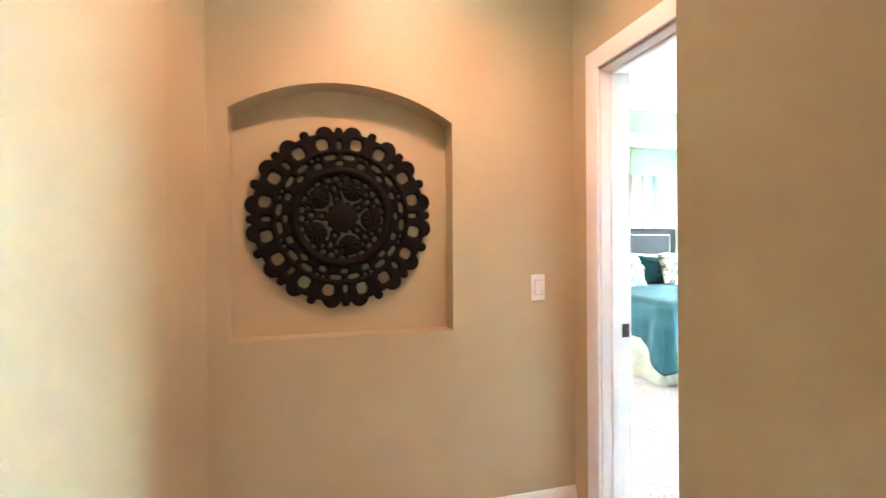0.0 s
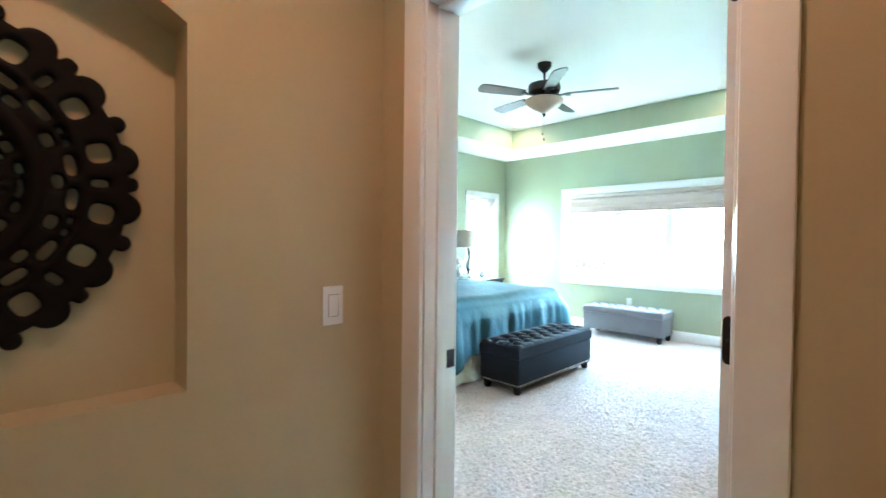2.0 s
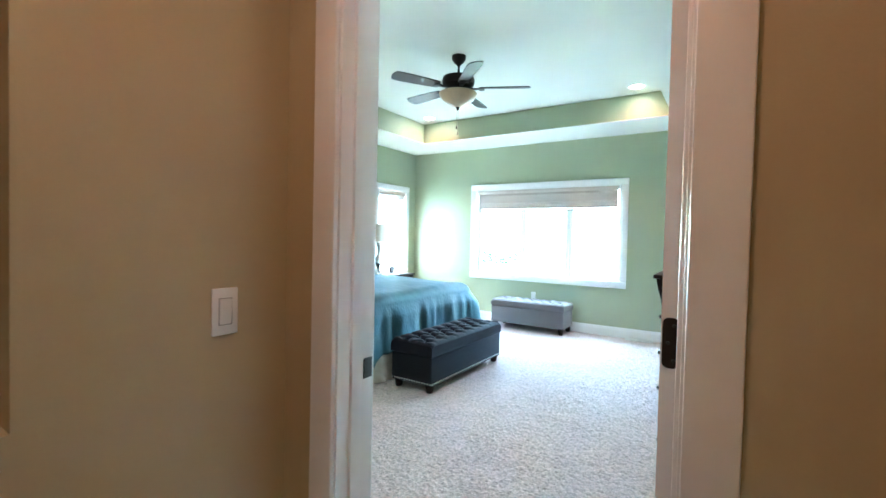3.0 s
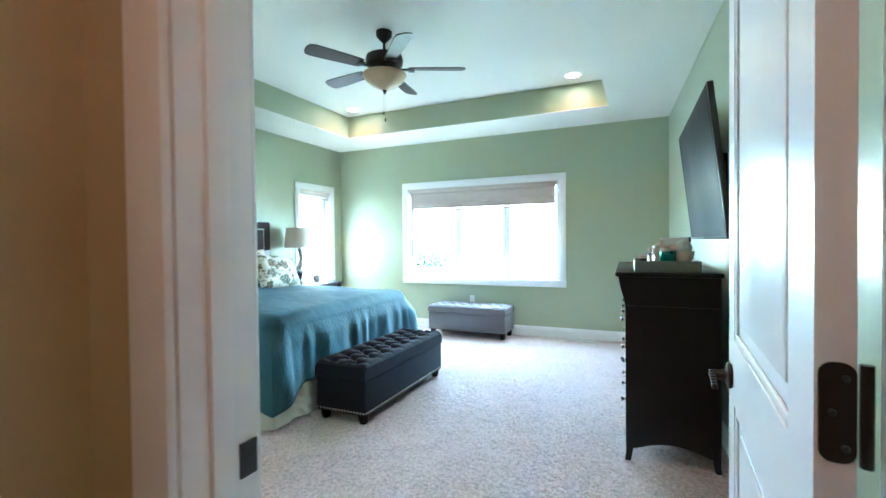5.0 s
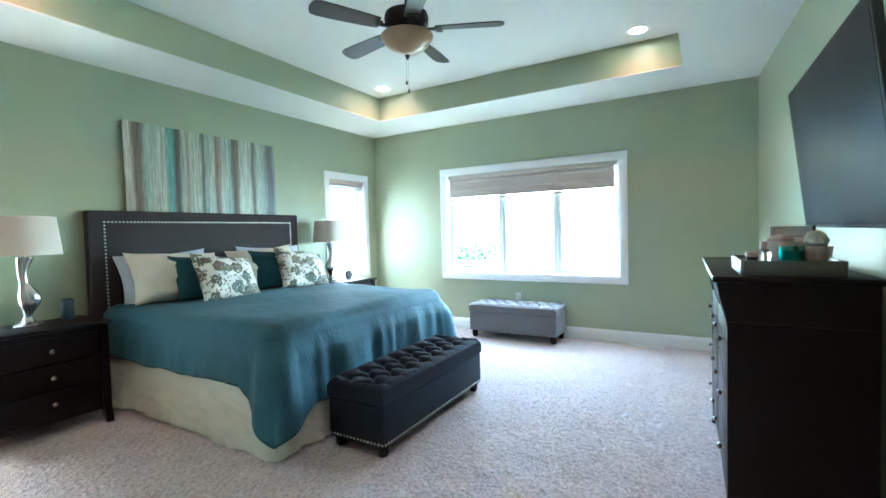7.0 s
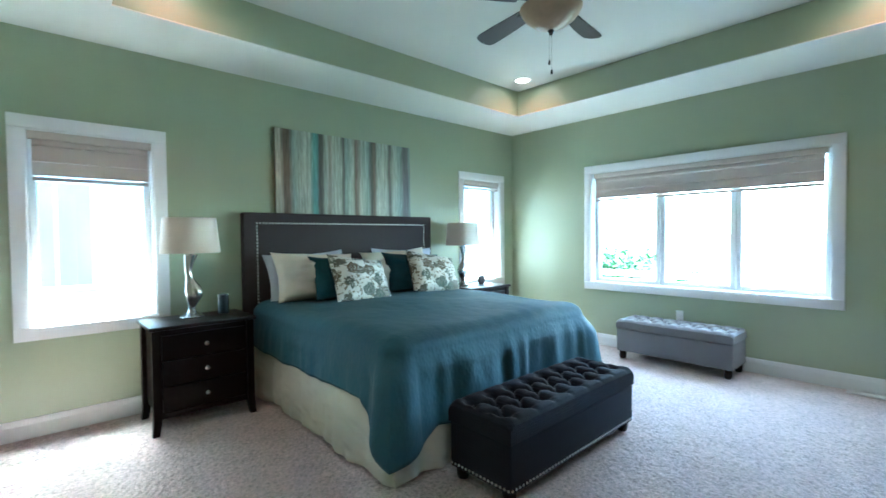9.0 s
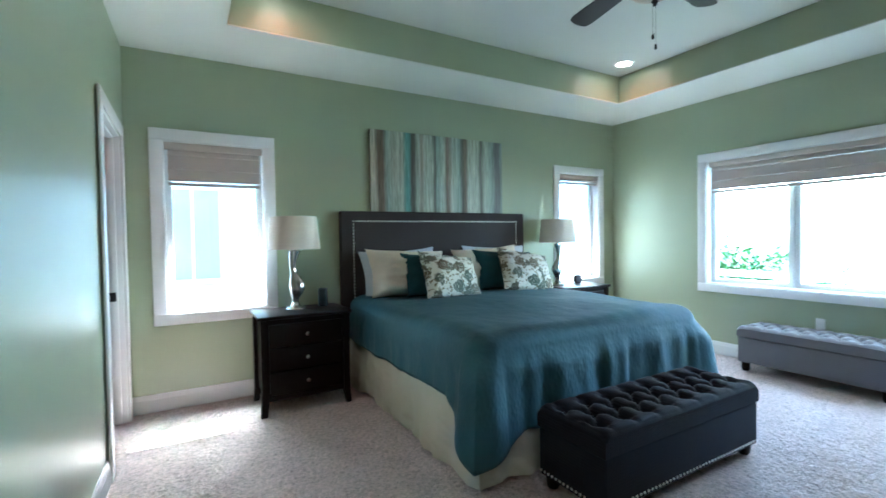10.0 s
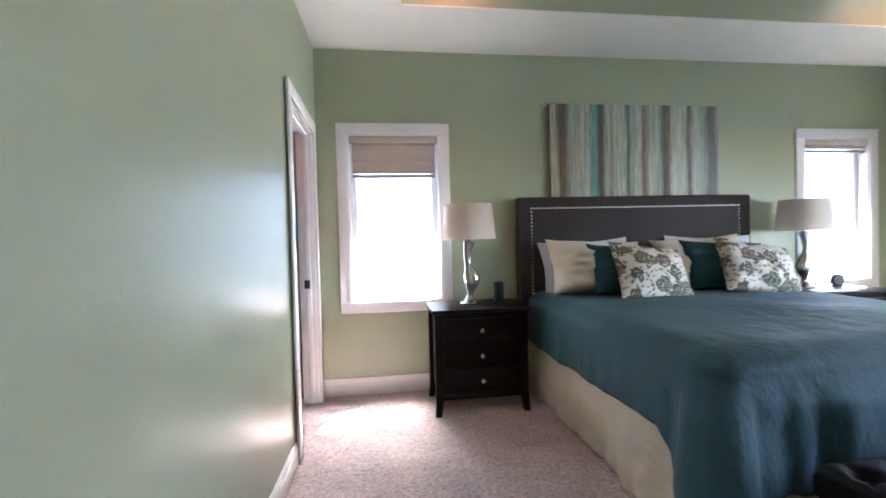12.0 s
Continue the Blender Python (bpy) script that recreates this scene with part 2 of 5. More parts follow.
# ---- structure ----
NW, NE, SE, SW = (1.518, 6.13), (6.842, 6.13), (6.842, 1.37), (1.435, 1.02)
CEIL, TOP, WALL = 2.74, 3.034, 0.19
TX0, TX1, TY0, TY1 = 2.172, 6.087, 1.989, 5.421
DOOR_S, DOOR_N, DOOR_H = 1.426, 2.278, 2.07
WAY_W = (Vector(SW) - Vector(NW)).normalized()      # the west wall, walked from north to south


def west(y):
    """x of the west wall's bedroom face at y."""
    return NW[0] + (NW[1] - y) * (SW[0] - NW[0]) / (NW[1] - SW[1])


def south(x):
    """y of the south wall's face at x."""
    return SE[1] + (SE[0] - x) * (SW[1] - SE[1]) / (SE[0] - SW[0])


def s_west(y):
    return (NW[1] - y) / -WAY_W.y


# window openings: wall coordinate from, to, sill, head
EAST_WIN = (2.650, 4.901, 0.747, 2.077)
LEFT_WIN = (1.757, 2.489, 0.736, 2.079)
RIGHT_WIN = (5.860, 6.564, 0.745, 2.068)

run_wall("wall_north", NE, (1.35, 6.13), WALL, CEIL, [(NE[0] - LEFT_WIN[1], NE[0] - LEFT_WIN[0], LEFT_WIN[2], LEFT_WIN[3]), (NE[0] - RIGHT_WIN[1], NE[0] - RIGHT_WIN[0], RIGHT_WIN[2], RIGHT_WIN[3])], GREEN, "sage green painted bedroom wall behind the bed")
run_wall("wall_east", (6.842, 1.2), (6.842, 6.32), WALL, CEIL, [(EAST_WIN[0] - 1.2, EAST_WIN[1] - 1.2, EAST_WIN[2], EAST_WIN[3])], GREEN, "sage green painted bedroom wall with a wide window")
run_wall("wall_south", SW, SE, 0.12, CEIL, [], GREEN, "sage green painted bedroom wall behind the television")
# west wall: bedroom face and hall face as two leaves, so that each has its own paint
CLOSET = (5.128, 5.995, 2.05)
run_wall("wall_west", NW, SW, 0.062, CEIL, [(s_west(CLOSET[1]), s_west(CLOSET[0]), 0, CLOSET[2]), (s_west(DOOR_N), s_west(DOOR_S), 0, DOOR_H)], GREEN, "satin sage green bedroom wall with two doorways")
run_wall("wall_hall_east", (1.309, 1.07), (1.309, 2.49), 0.06, CEIL, [(DOOR_S - 1.07, DOOR_N - 1.07, 0, DOOR_H)], BEIGE, "beige painted hall wall round the bedroom door")
NI = (-0.230, 0.694, 0.919, 1.848, 1.983)          # niche: left, right, sill, springing, crown
run_wall("wall_niche", (1.369, 2.49), (-0.43, 2.49), 0.11, CEIL, [(1.369 - NI[1], 1.369 - NI[0], NI[2], NI[4] + 0.004)], BEIGE, "beige painted hall wall with an arched niche")
# run_wall lays thickness to the right of its way; the niche wall is thick towards +y
bm = bmesh.new()
mid, half, rise = (NI[0] + NI[1]) / 2, (NI[1] - NI[0]) / 2, NI[4] - NI[3]
rad = (half * half + rise * rise) / (2 * rise)
arch = [(mid + half - 2 * half * i / 28, 0) for i in range(29)]
arch = [(x, NI[4] - rad + math.sqrt(max(0.0, rad * rad - (x - mid) ** 2))) for x, _ in arch]
for (xa, za), (xb, zb) in zip(arch, arch[1:]):
    for fy in (2.49, 2.60):
        bm.faces.new([bm.verts.new(p) for p in ((xa, fy, za), (xb, fy, zb), (xb, fy, NI[4] + 0.004), (xa, fy, NI[4] + 0.004))])
    bm.faces.new([bm.verts.new(p) for p in ((xa, 2.49, za), (xa, 2.60, za), (xb, 2.60, zb), (xb, 2.49, zb))])
bmesh.ops.remove_doubles(bm, verts=bm.verts, dist=1e-5)
bmesh.ops.recalc_face_normals(bm, faces=bm.faces)
solid("niche_arch", bm, BEIGE, "beige plaster arch over the wall niche", "arch", "structure")
solid("niche_back", boxed(-0.43, 2.60, 0.6, 0.92, 2.65, 2.3), BEIGE, "beige painted back of the wall niche", "wall", "structure")
run_wall("wall_hall_south", (0.68, 1.17), (1.309, 1.17), 0.1, CEIL, [], BEIGE, "beige painted short hall wall beside the bedroom door")
run_wall("wall_corridor_east", (0.68, -2.0), (0.68, 1.07), 0.1, CEIL, [], BEIGE, "beige painted corridor wall")
run_wall("wall_corridor_west", (-0.353, 2.17), (-0.52, -2.0), 0.1, CEIL, [], BEIGE, "beige painted corridor wall")
# added bend that marks a shadow edge; the wall itself has no corner here
run_wall("wall_corridor_added_bend", (-0.308, 2.49), (-0.353, 2.17), 0.1, CEIL, [], BEIGE, "beige painted wall piece, bent slightly where the daylight's edge falls")
run_wall("wall_corridor_south", (-0.52, -2.0), (0.68, -2.0), 0.1, CEIL, [], BEIGE, "beige painted corridor end wall")
# closet behind the second doorway
run_wall("wall_closet_west", (0.2, 6.13), (0.2, 2.66), 0.1, CEIL, [], BEIGE, "plain closet wall")
run_wall("wall_closet_north", (1.35, 6.135), (0.2, 6.135), 0.1, CEIL, [], BEIGE, "plain closet wall")


def slab(name, x0, y0, z0, x1, y1, z1, mat, label, category):
    return solid(name, boxed(x0, y0, z0, x1, y1, z1), mat, label, category, "structure")


# floor: one carpet with real pile relief in the bedroom, plain further off
def pile(x0, y0, x1, y1, step, height):
    nx, ny = int((x1 - x0) / step), int((y1 - y0) / step)
    gx, gy = np.meshgrid(np.linspace(x0, x1, nx + 1), np.linspace(y0, y1, ny + 1), indexing="ij")
    rng = np.random.default_rng(5)
    gz = rng.random(gx.shape) * height
    soft = rng.random((nx // 9 + 2, ny // 9 + 2)) * height * 0.9
    gz = gz + soft[(np.arange(nx + 1) // 9)[:, None], (np.arange(ny + 1) // 9)[None, :]] * 0.25 - height
    gx = gx + (rng.random(gx.shape) - 0.5) * step * 0.7
    gy = gy + (rng.random(gy.shape) - 0.5) * step * 0.7
    pts = np.stack([gx, gy, gz], -1).reshape(-1, 3)
    idx = np.arange((nx + 1) * (ny + 1)).reshape(nx + 1, ny + 1)
    quads = np.stack([idx[:-1, :-1], idx[1:, :-1], idx[1:, 1:], idx[:-1, 1:]], -1).reshape(-1, 4)
    me = bpy.data.meshes.new("carpet")
    me.from_pydata(pts.tolist(), [], quads.tolist())
    me.materials.append(CARPET)
    me.shade_smooth()
    return me


floor = tagged(new("floor", pile(1.3, 0.9, 6.9, 6.2, 0.0095, 0.010)), "beige cut-pile bedroom carpet", "carpet", "", "structure")
slab("floor_hall", -0.6, -2.1, -0.06, 1.42, 2.6, -0.004, CARPET, "beige hall carpet", "carpet")
slab("floor_closet", 0.1, 2.6, -0.06, 1.42, 6.3, -0.004, CARPET, "beige closet carpet", "carpet")
slab("floor_base", 1.42, 0.9, -0.10, 7.03, 6.32, -0.03, CARPET, "carpet underlay", "floor")

# ceiling: lower ring, raised tray and the tray's painted sides
bm = bmesh.new()
for x0, y0, x1, y1 in ((1.2, 0.8, TX0 + 0.002, 6.32), (TX1 - 0.002, 0.8, 7.03, 6.32), (TX0 + 0.002, 0.8, TX1 - 0.002, TY0 + 0.002), (TX0 + 0.002, TY1 - 0.002, TX1 - 0.002, 6.32)):
    box(bm, x0, y0, CEIL, x1, y1, CEIL + 0.008)
solid("ceiling", bm, CEILING, "white textured bedroom ceiling round the tray", "ceiling", "structure")
slab("ceiling_tray", TX0 - 0.1, TY0 - 0.1, TOP, TX1 + 0.1, TY1 + 0.1, TOP + 0.05, CEILING, "white raised tray ceiling", "ceiling")
tray_sides = thing("ceiling_tray_side", (TX0 + TX1) / 2, (TY0 + TY1) / 2, CEIL, 0, "sage green sides of the tray ceiling", "ceiling")
tray_sides["kind"] = "structure"
hx, hy = (TX1 - TX0) / 2, (TY1 - TY0) / 2
for x0, y0, x1, y1 in ((-hx - 0.05, -hy - 0.05, -hx, hy + 0.05), (hx, -hy - 0.05, hx + 0.05, hy + 0.05), (-hx, -hy - 0.05, hx, -hy), (-hx, hy, hx, hy + 0.05)):
    part("tray_side", boxed(x0, y0, 0.009, x1, y1, TOP - CEIL), GREEN, tray_sides, smooth=False)
slab("ceiling_hall", -0.7, -2.1, CEIL, 1.2, 2.6, CEIL + 0.05, CEILING, "white hall ceiling", "ceiling")
slab("ceiling_closet", 0.1, 2.6, CEIL, 1.2, 6.3, CEIL + 0.05, CEILING, "white closet ceiling", "ceiling")
slab("roof", -1.5, -3.0, 3.12, 7.33, 7.02, 3.3, CEILING, "house roof with deep eaves", "roof")
slab("roof_soffit", -1.5, 6.32, 2.76, 7.33, 7.06, 2.80, TRIM, "white eave soffit", "roof")
slab("roof_soffit", 7.03, -3.0, 2.76, 7.33, 6.32, 2.80, TRIM, "white eave soffit", "roof")
slab("wall_outer", -0.7, 6.325, 0.0, 1.25, 6.40, CEIL, BEIGE, "plain outer wall", "wall")
slab("wall_outer", -0.75, -2.2, 0.0, -0.68, 6.40, CEIL, BEIGE, "plain outer wall", "wall")


# ---- trim: baseboards, casings ----
def baseboard(name, p, q, inner, label="white painted baseboard"):
    """Along p to q; inner is the way into the room."""
    p, q = Vector((*p, 0)), Vector((*q, 0))
    d, n = (q - p), Vector((*inner, 0)).normalized()
    outline = [(0, 0), (0.016, 0), (0.016, 0.098), (0.013, 0.106), (0.011, 0.118), (0.006, 0.132), (0, 0.134)]
    bm = bmesh.new()
    low = [bm.verts.new(p + n * a + Vector((0, 0, z))) for a, z in outline]
    high = [bm.verts.new(q + n * a + Vector((0, 0, z))) for a, z in outline]
    bm.faces.new(low), bm.faces.new(high)
    for i in range(len(outline)):
        j = (i + 1) % len(outline)
        bm.faces.new((low[i], low[j], high[j], high[i]))
    bmesh.ops.recalc_face_normals(bm, faces=bm.faces)
    return solid(name, bm, TRIM, label, "baseboard", "structure")


baseboard("baseboard", (west(6.1) + 0.0, 6.13), (6.842, 6.13), (0, -1))
baseboard("baseboard", (6.842, 1.40), (6.842, 6.13), (-1, 0))
baseboard("baseboard", (SW[0] + 0.02, south(SW[0] + 0.02)), SE, (-0.07, 1))
baseboard("baseboard", (west(CLOSET[0] - 0.095), CLOSET[0] - 0.095), (west(DOOR_N + 0.1), DOOR_N + 0.1), (1, 0))
baseboard("baseboard", (-0.308, 2.49), (1.309, 2.49), (0, -1))
baseboard("baseboard", (0.68, 1.17), (1.309, 1.17), (0, 1))
baseboard("baseboard", (0.68, -2.0), (0.68, 1.17), (-1, 0))
baseboard("baseboard", (-0.52, -2.0), (-0.353, 2.17), (1, 0))


def doorway(name, y0, y1, top, xin, xout, label, sides=(1, 1), cw=0.086):
    """Jamb lining, stop and casing of a doorway through an x wall."""
    e = thing(name, xin, (y0 + y1) / 2, 0, 0, label, "door frame")
    e["kind"] = "structure"
    oy = (y0 + y1) / 2
    w = (y1 - y0) / 2
    t = xout - xin
    for sgn in (-1, 1):
        part("jamb", boxed(0, sgn * w - 0.009, 0, t, sgn * w + 0.009, top, 0.002), TRIM, e)
        part("stop", boxed(0.045, min(sgn * (w - 0.009), sgn * (w - 0.021)), 0, 0.085, max(sgn * (w - 0.009), sgn * (w - 0.021)), top - 0.021, 0.003), TRIM, e)
    part("head_jamb", boxed(0, -w + 0.009, top - 0.009, t, w - 0.009, top + 0.009, 0.002), TRIM, e)
    part("head_stop", boxed(0.045, -w + 0.0095, top - 0.021, 0.085, w - 0.0095, top - 0.0095, 0.003), TRIM, e)
    for face, on in ((-1, sides[0]), (1, sides[1])):
        if not on:
            continue
        x = 0 if face < 0 else t
        xa, xb = (x - 0.017, x) if face < 0 else (x, x + 0.017)
        for sgn in (-1, 1):
            a, b = sorted((sgn * (w - 0.003), sgn * (w - 0.003 + cw)))
            part("casing", boxed(xa, a, 0, xb, b, top + 0.003 + cw, 0.005), TRIM, e)
        part("head_casing", boxed(xa + 0.001 if face > 0 else xa, -w + 0.003, top + 0.003, xb, w - 0.003, top + 0.003 + cw, 0.005), TRIM, e)
    return e


bed_door = doorway("door_frame_1", DOOR_S, DOOR_N, DOOR_H, 1.309, west(1.8) + 0.001, "white painted frame of the bedroom doorway")
part("strike_plate", boxed(west(1.8) - 1.309 - 0.036, (DOOR_N - DOOR_S) / 2 - 0.0125, 0.885, west(1.8) - 1.309 - 0.001, (DOOR_N - DOOR_S) / 2 - 0.0085, 0.945, 0.001), BLACK, bed_door, "dark bronze strike plate")


def round_plate(x0, z0, x1, z1, rad):
    """Outline of a plate with rounded corners."""
    out = []
    for cx, cz, a0 in ((x1 - rad, z0 + rad, -90), (x1 - rad, z1 - rad, 0), (x0 + rad, z1 - rad, 90), (x0 + rad, z0 + rad, 180)):
        out += [(cx + rad * math.cos(radians(a0 + k * 22.5)), cz + rad * math.sin(radians(a0 + k * 22.5))) for k in range(5)]
    return out


closet_door = doorway("door_frame_2", CLOSET[0], CLOSET[1], CLOSET[2], 1.388, west(5.57) + 0.001, "white painted frame of the closet doorway", (0, 1), 0.085)
part("strike_plate", boxed(0.035, (CLOSET[1] - CLOSET[0]) / 2 - 0.0225, 0.88, 0.075, (CLOSET[1] - CLOSET[0]) / 2 - 0.0195, 0.945, 0.001), BLACK, closet_door, "black strike plate")


# ---- windows ----
def window(name, centre, width, sill, head, turn, mullions, label):
    """Trimmed window; local x along the wall, local -y into the room, y = 0 at the wall's inner face."""
    e = thing(name, centre[0], centre[1], 0, turn, label, "window")
    e["kind"] = "structure"
    w, cw = width / 2, 0.084
    for sgn in (-1, 1):
        a, b = sorted((sgn * (w - 0.004), sgn * (w + cw)))
        part("casing", boxed(a, -0.018, sill + 0.004, b, 0, head - 0.004, 0.005), TRIM, e)
        a, b = sorted((sgn * w, sgn * (w - 0.012)))
        part("jamb", boxed(a, 0.001, sill + 0.012, b, 0.17, head - 0.012), TRIM, e)
    part("casing", boxed(-w - cw, -0.019, head - 0.004, w + cw, 0, head + cw, 0.005), TRIM, e)
    part("casing", boxed(-w - cw, -0.019, sill - cw, w + cw, 0, sill + 0.004, 0.005), TRIM, e)
    part("window_sill", boxed(-w, 0.001, sill, w, 0.17, sill + 0.012), TRIM, e)
    part("head_lining", boxed(-w, 0.001, head - 0.012, w, 0.17, head), TRIM, e)
    edges = [-w + 0.012, *mullions, w - 0.012]
    for i, (a, b) in enumerate(zip(edges, edges[1:])):
        f = 0.045
        a0, b0 = a + (0.006 if i else 0), b - (0.006 if i < len(edges) - 2 else 0)
        fr = bmesh.new()
        box(fr, a0, 0.09, sill + 0.012, a0 + f, 0.155, head - 0.012, 0.004)
        box(fr, b0 - f, 0.09, sill + 0.012, b0, 0.155, head - 0.012, 0.004)
        box(fr, a0 + f, 0.092, sill + 0.012, b0 - f, 0.155, sill + 0.012 + f, 0.004)
        box(fr, a0 + f, 0.092, head - 0.012 - f, b0 - f, 0.155, head - 0.012, 0.004)
        sash = part("window_frame", fr, VINYL, e)
        pane = part("pane", boxed(a0 + f, 0.122, sill + 0.012 + f, b0 - f, 0.126, head - 0.012 - f), PANE, sash, "clear window glass", False)
        pane.visible_shadow = False
    for m_at in mullions:
        part("mullion", boxed(m_at - 0.0055, 0.07, sill + 0.012, m_at + 0.0055, 0.16, head - 0.012, 0.002), VINYL, e)
    return e


EC = (EAST_WIN[0] + EAST_WIN[1]) / 2
window("window_1", (6.842, EC), EAST_WIN[1] - EAST_WIN[0], EAST_WIN[2], EAST_WIN[3], -90, [EC - 4.113, EC - 3.39], "wide white-framed bedroom window in three parts")
window("window_2", ((LEFT_WIN[0] + LEFT_WIN[1]) / 2, 6.13), LEFT_WIN[1] - LEFT_WIN[0], LEFT_WIN[2], LEFT_WIN[3], 0, [], "tall white-framed window beside the bed")
window("window_3", ((RIGHT_WIN[0] + RIGHT_WIN[1]) / 2, 6.13), RIGHT_WIN[1] - RIGHT_WIN[0], RIGHT_WIN[2], RIGHT_WIN[3], 0, [], "narrow white-framed window in the corner beside the bed")
# ---- doors ----
door = thing("bedroom_door", 1.456, 1.468, 0.012, -3.2, "white two-panel bedroom door standing open with a dark lever handle", "door")
DW, DT, DH = 0.815, 0.035, 2.035
bm = bmesh.new()
RAILS = [(0.0, 0.24), (0.86, 1.02), (DH - 0.13, DH)]
STILE = 0.115
for a, b in RAILS:
    box(bm, STILE, -DT / 2, a, DW - STILE, DT / 2, b)
for a, b in ((0, STILE), (DW - STILE, DW)):
    box(bm, a, -DT / 2, 0, b, DT / 2, DH)
part("door_leaf", bm, TRIM, door)
for a, b in ((0.24, 0.86), (1.02, DH - 0.13)):
    part("door_panel", boxed(STILE - 0.002, -0.008, a - 0.002, DW - STILE + 0.002, 0.008, b + 0.002), TRIM, door)
    part("door_panel", boxed(STILE + 0.05, -0.0125, a + 0.05, DW - STILE - 0.05, 0.0125, b - 0.05, 0.004), TRIM, door)
    mold = bmesh.new()
    for sgn in (-1, 1):
        y0, y1 = sorted((sgn * 0.009, sgn * 0.0155))
        for xa, za, xb, zb in ((STILE, a, STILE + 0.018, b), (DW - STILE - 0.018, a, DW - STILE, b), (STILE + 0.018, a, DW - STILE - 0.018, a + 0.018), (STILE + 0.018, b - 0.018, DW - STILE - 0.018, b)):
            box(mold, xa, y0, za, xb, y1, zb, 0.003)
    part("panel_moulding", mold, TRIM, door)
for sgn in (-1, 1):
    handle = part("door_handle", turned([(0, 0), (0.030, 0), (0.033, 0.004), (0.031, 0.010), (0.014, 0.014), (0.011, 0.045), (0, 0.047)], 24, m=pose(DW - 0.062, sgn * DT / 2, 0.920, -90 * sgn, 0, 0)), BRONZE, door, "dark bronze lever handle")
    lev = bmesh.new()
    for i in range(6):
        xa = DW - 0.052 - i * 0.019
        ya, yb = sorted((sgn * (DT / 2 + 0.037), sgn * (DT / 2 + 0.051)))
        box(lev, xa - 0.020, ya, 0.914 - 0.0015 * abs(i - 2), xa, yb, 0.930 - 0.0018 * i, 0.004)
    part("lever", lev, BRONZE, handle)
for hz in (0.22, 1.09, 1.86):
    leaf = part("hinge", prism(bmesh.new(), round_plate(-0.017, hz - 0.052, 0.014, hz + 0.052, 0.012), -0.003, 0.0, "x"), BRONZE, door, "dark bronze hinge leaf", False)
    for k, dy in ((-0.036, -0.008), (0.0, 0.003), (0.036, -0.008)):
        part("screw", turned([(0, 0), (0.004, 0), (0.003, 0.0012), (0, 0.0014)], 8, m=pose(-0.003, dy, hz + k, 0, -90, 0)), BLACK, leaf)
    part("hinge_pin", turned([(0, hz - 0.052), (0.006, hz - 0.052), (0.006, hz + 0.052), (0, hz + 0.052)], 10, -0.004, -0.024), BRONZE, door)
# ---- closet ----
rod = thing("closet_rod", 0.78, 5.86, 1.78, 0, "wooden closet rod between two brackets", "closet rod")
part("pole", turned([(0, -0.57), (0.016, -0.57), (0.016, 0.60), (0, 0.60)], 16, m=pose(0, 0, 0, 0, 90, 0)), BLADE, rod)
for bx in (-0.57, 0.575):
    part("bracket", boxed(bx, -0.03, -0.06, bx + 0.012, 0.03, 0.03, 0.003), STEEL, rod)
CLOTHES = [woven("dark_wool", (0.020, 0.014, 0.013), (0.013, 0.009, 0.009)), woven("black_cotton", (0.010, 0.010, 0.012), (0.007, 0.007, 0.008)), woven("brown_tweed", (0.060, 0.032, 0.020), (0.040, 0.022, 0.014))]
for i in range(6):
    gx = 0.86 + i * 0.082
    length = (1.02, 0.86, 1.10, 0.92, 1.05, 0.98)[i]
    garment = thing("hanging_garment", gx, 5.86, 1.78, 0, "dark long garment on a hanger in the closet", "clothing", "clothes on the closet rod")
    outline = [(-0.045, -0.075), (-0.21, -0.13), (-0.235, -0.30), (-0.22, -0.62), (-0.24, -length), (0.24, -length), (0.22, -0.62), (0.235, -0.30), (0.21, -0.13), (0.045, -0.075)]
    cloth_bm = prism(bmesh.new(), outline, -0.026, 0.026, "x")
    bmesh.ops.bevel(cloth_bm, geom=list(cloth_bm.edges), offset=0.010, segments=2, profile=0.5, affect="EDGES", clamp_overlap=True)
    part("cloth", cloth_bm, CLOTHES[i % 3], garment)
    hook = [(0, 0.019 * math.sin(radians(a)), 0.019 * math.cos(radians(a))) for a in range(-80, 171, 25)] + [(0, 0.0, -0.03), (0, 0.0, -0.075)]
    bent = bmesh.new()
    for p, q in zip(hook, hook[1:]):
        way = Vector(q) - Vector(p)
        lathe(bent, [(0.002, 0), (0.002, way.length)], 6, m=Matrix.Translation(p) @ way.to_track_quat("Z", "Y").to_matrix().to_4x4())
    part("hook", bent, STEEL, garment)
# ---- hall fittings ----
sw = thing("light_switch", 1.113, 2.49, 1.099, 0, "white rocker light switch on the beige hall wall", "light switch")
part("plate", boxed(-0.036, -0.006, -0.062, 0.036, 0, 0.062, 0.003), PLASTIC, sw)
# thin grey strips drawn as the shade round the rocker; no gap is cut
for gx0, gz0, gx1, gz1 in ((-0.0185, -0.0355, -0.017, 0.0355), (0.017, -0.0355, 0.0185, 0.0355), (-0.017, -0.0355, 0.017, -0.034), (-0.017, 0.034, 0.017, 0.0355)):
    part("rocker_shade_line", boxed(gx0, -0.0066, gz0, gx1, -0.0058, gz1), GREY, sw, "grey shadow line round the rocker", smooth=False)
part("rocker", boxed(-0.0165, -0.0095, -0.034, 0.0165, -0.006, 0.034, 0.0015, m=pose(0, 0, 0, 3)), PLASTIC, sw)
for k in (-0.049, 0.049):
    part("screw", turned([(0, 0), (0.0035, 0), (0.0025, 0.001), (0, 0.0012)], 8, m=pose(0, -0.006, k, 90)), PLASTIC, sw)


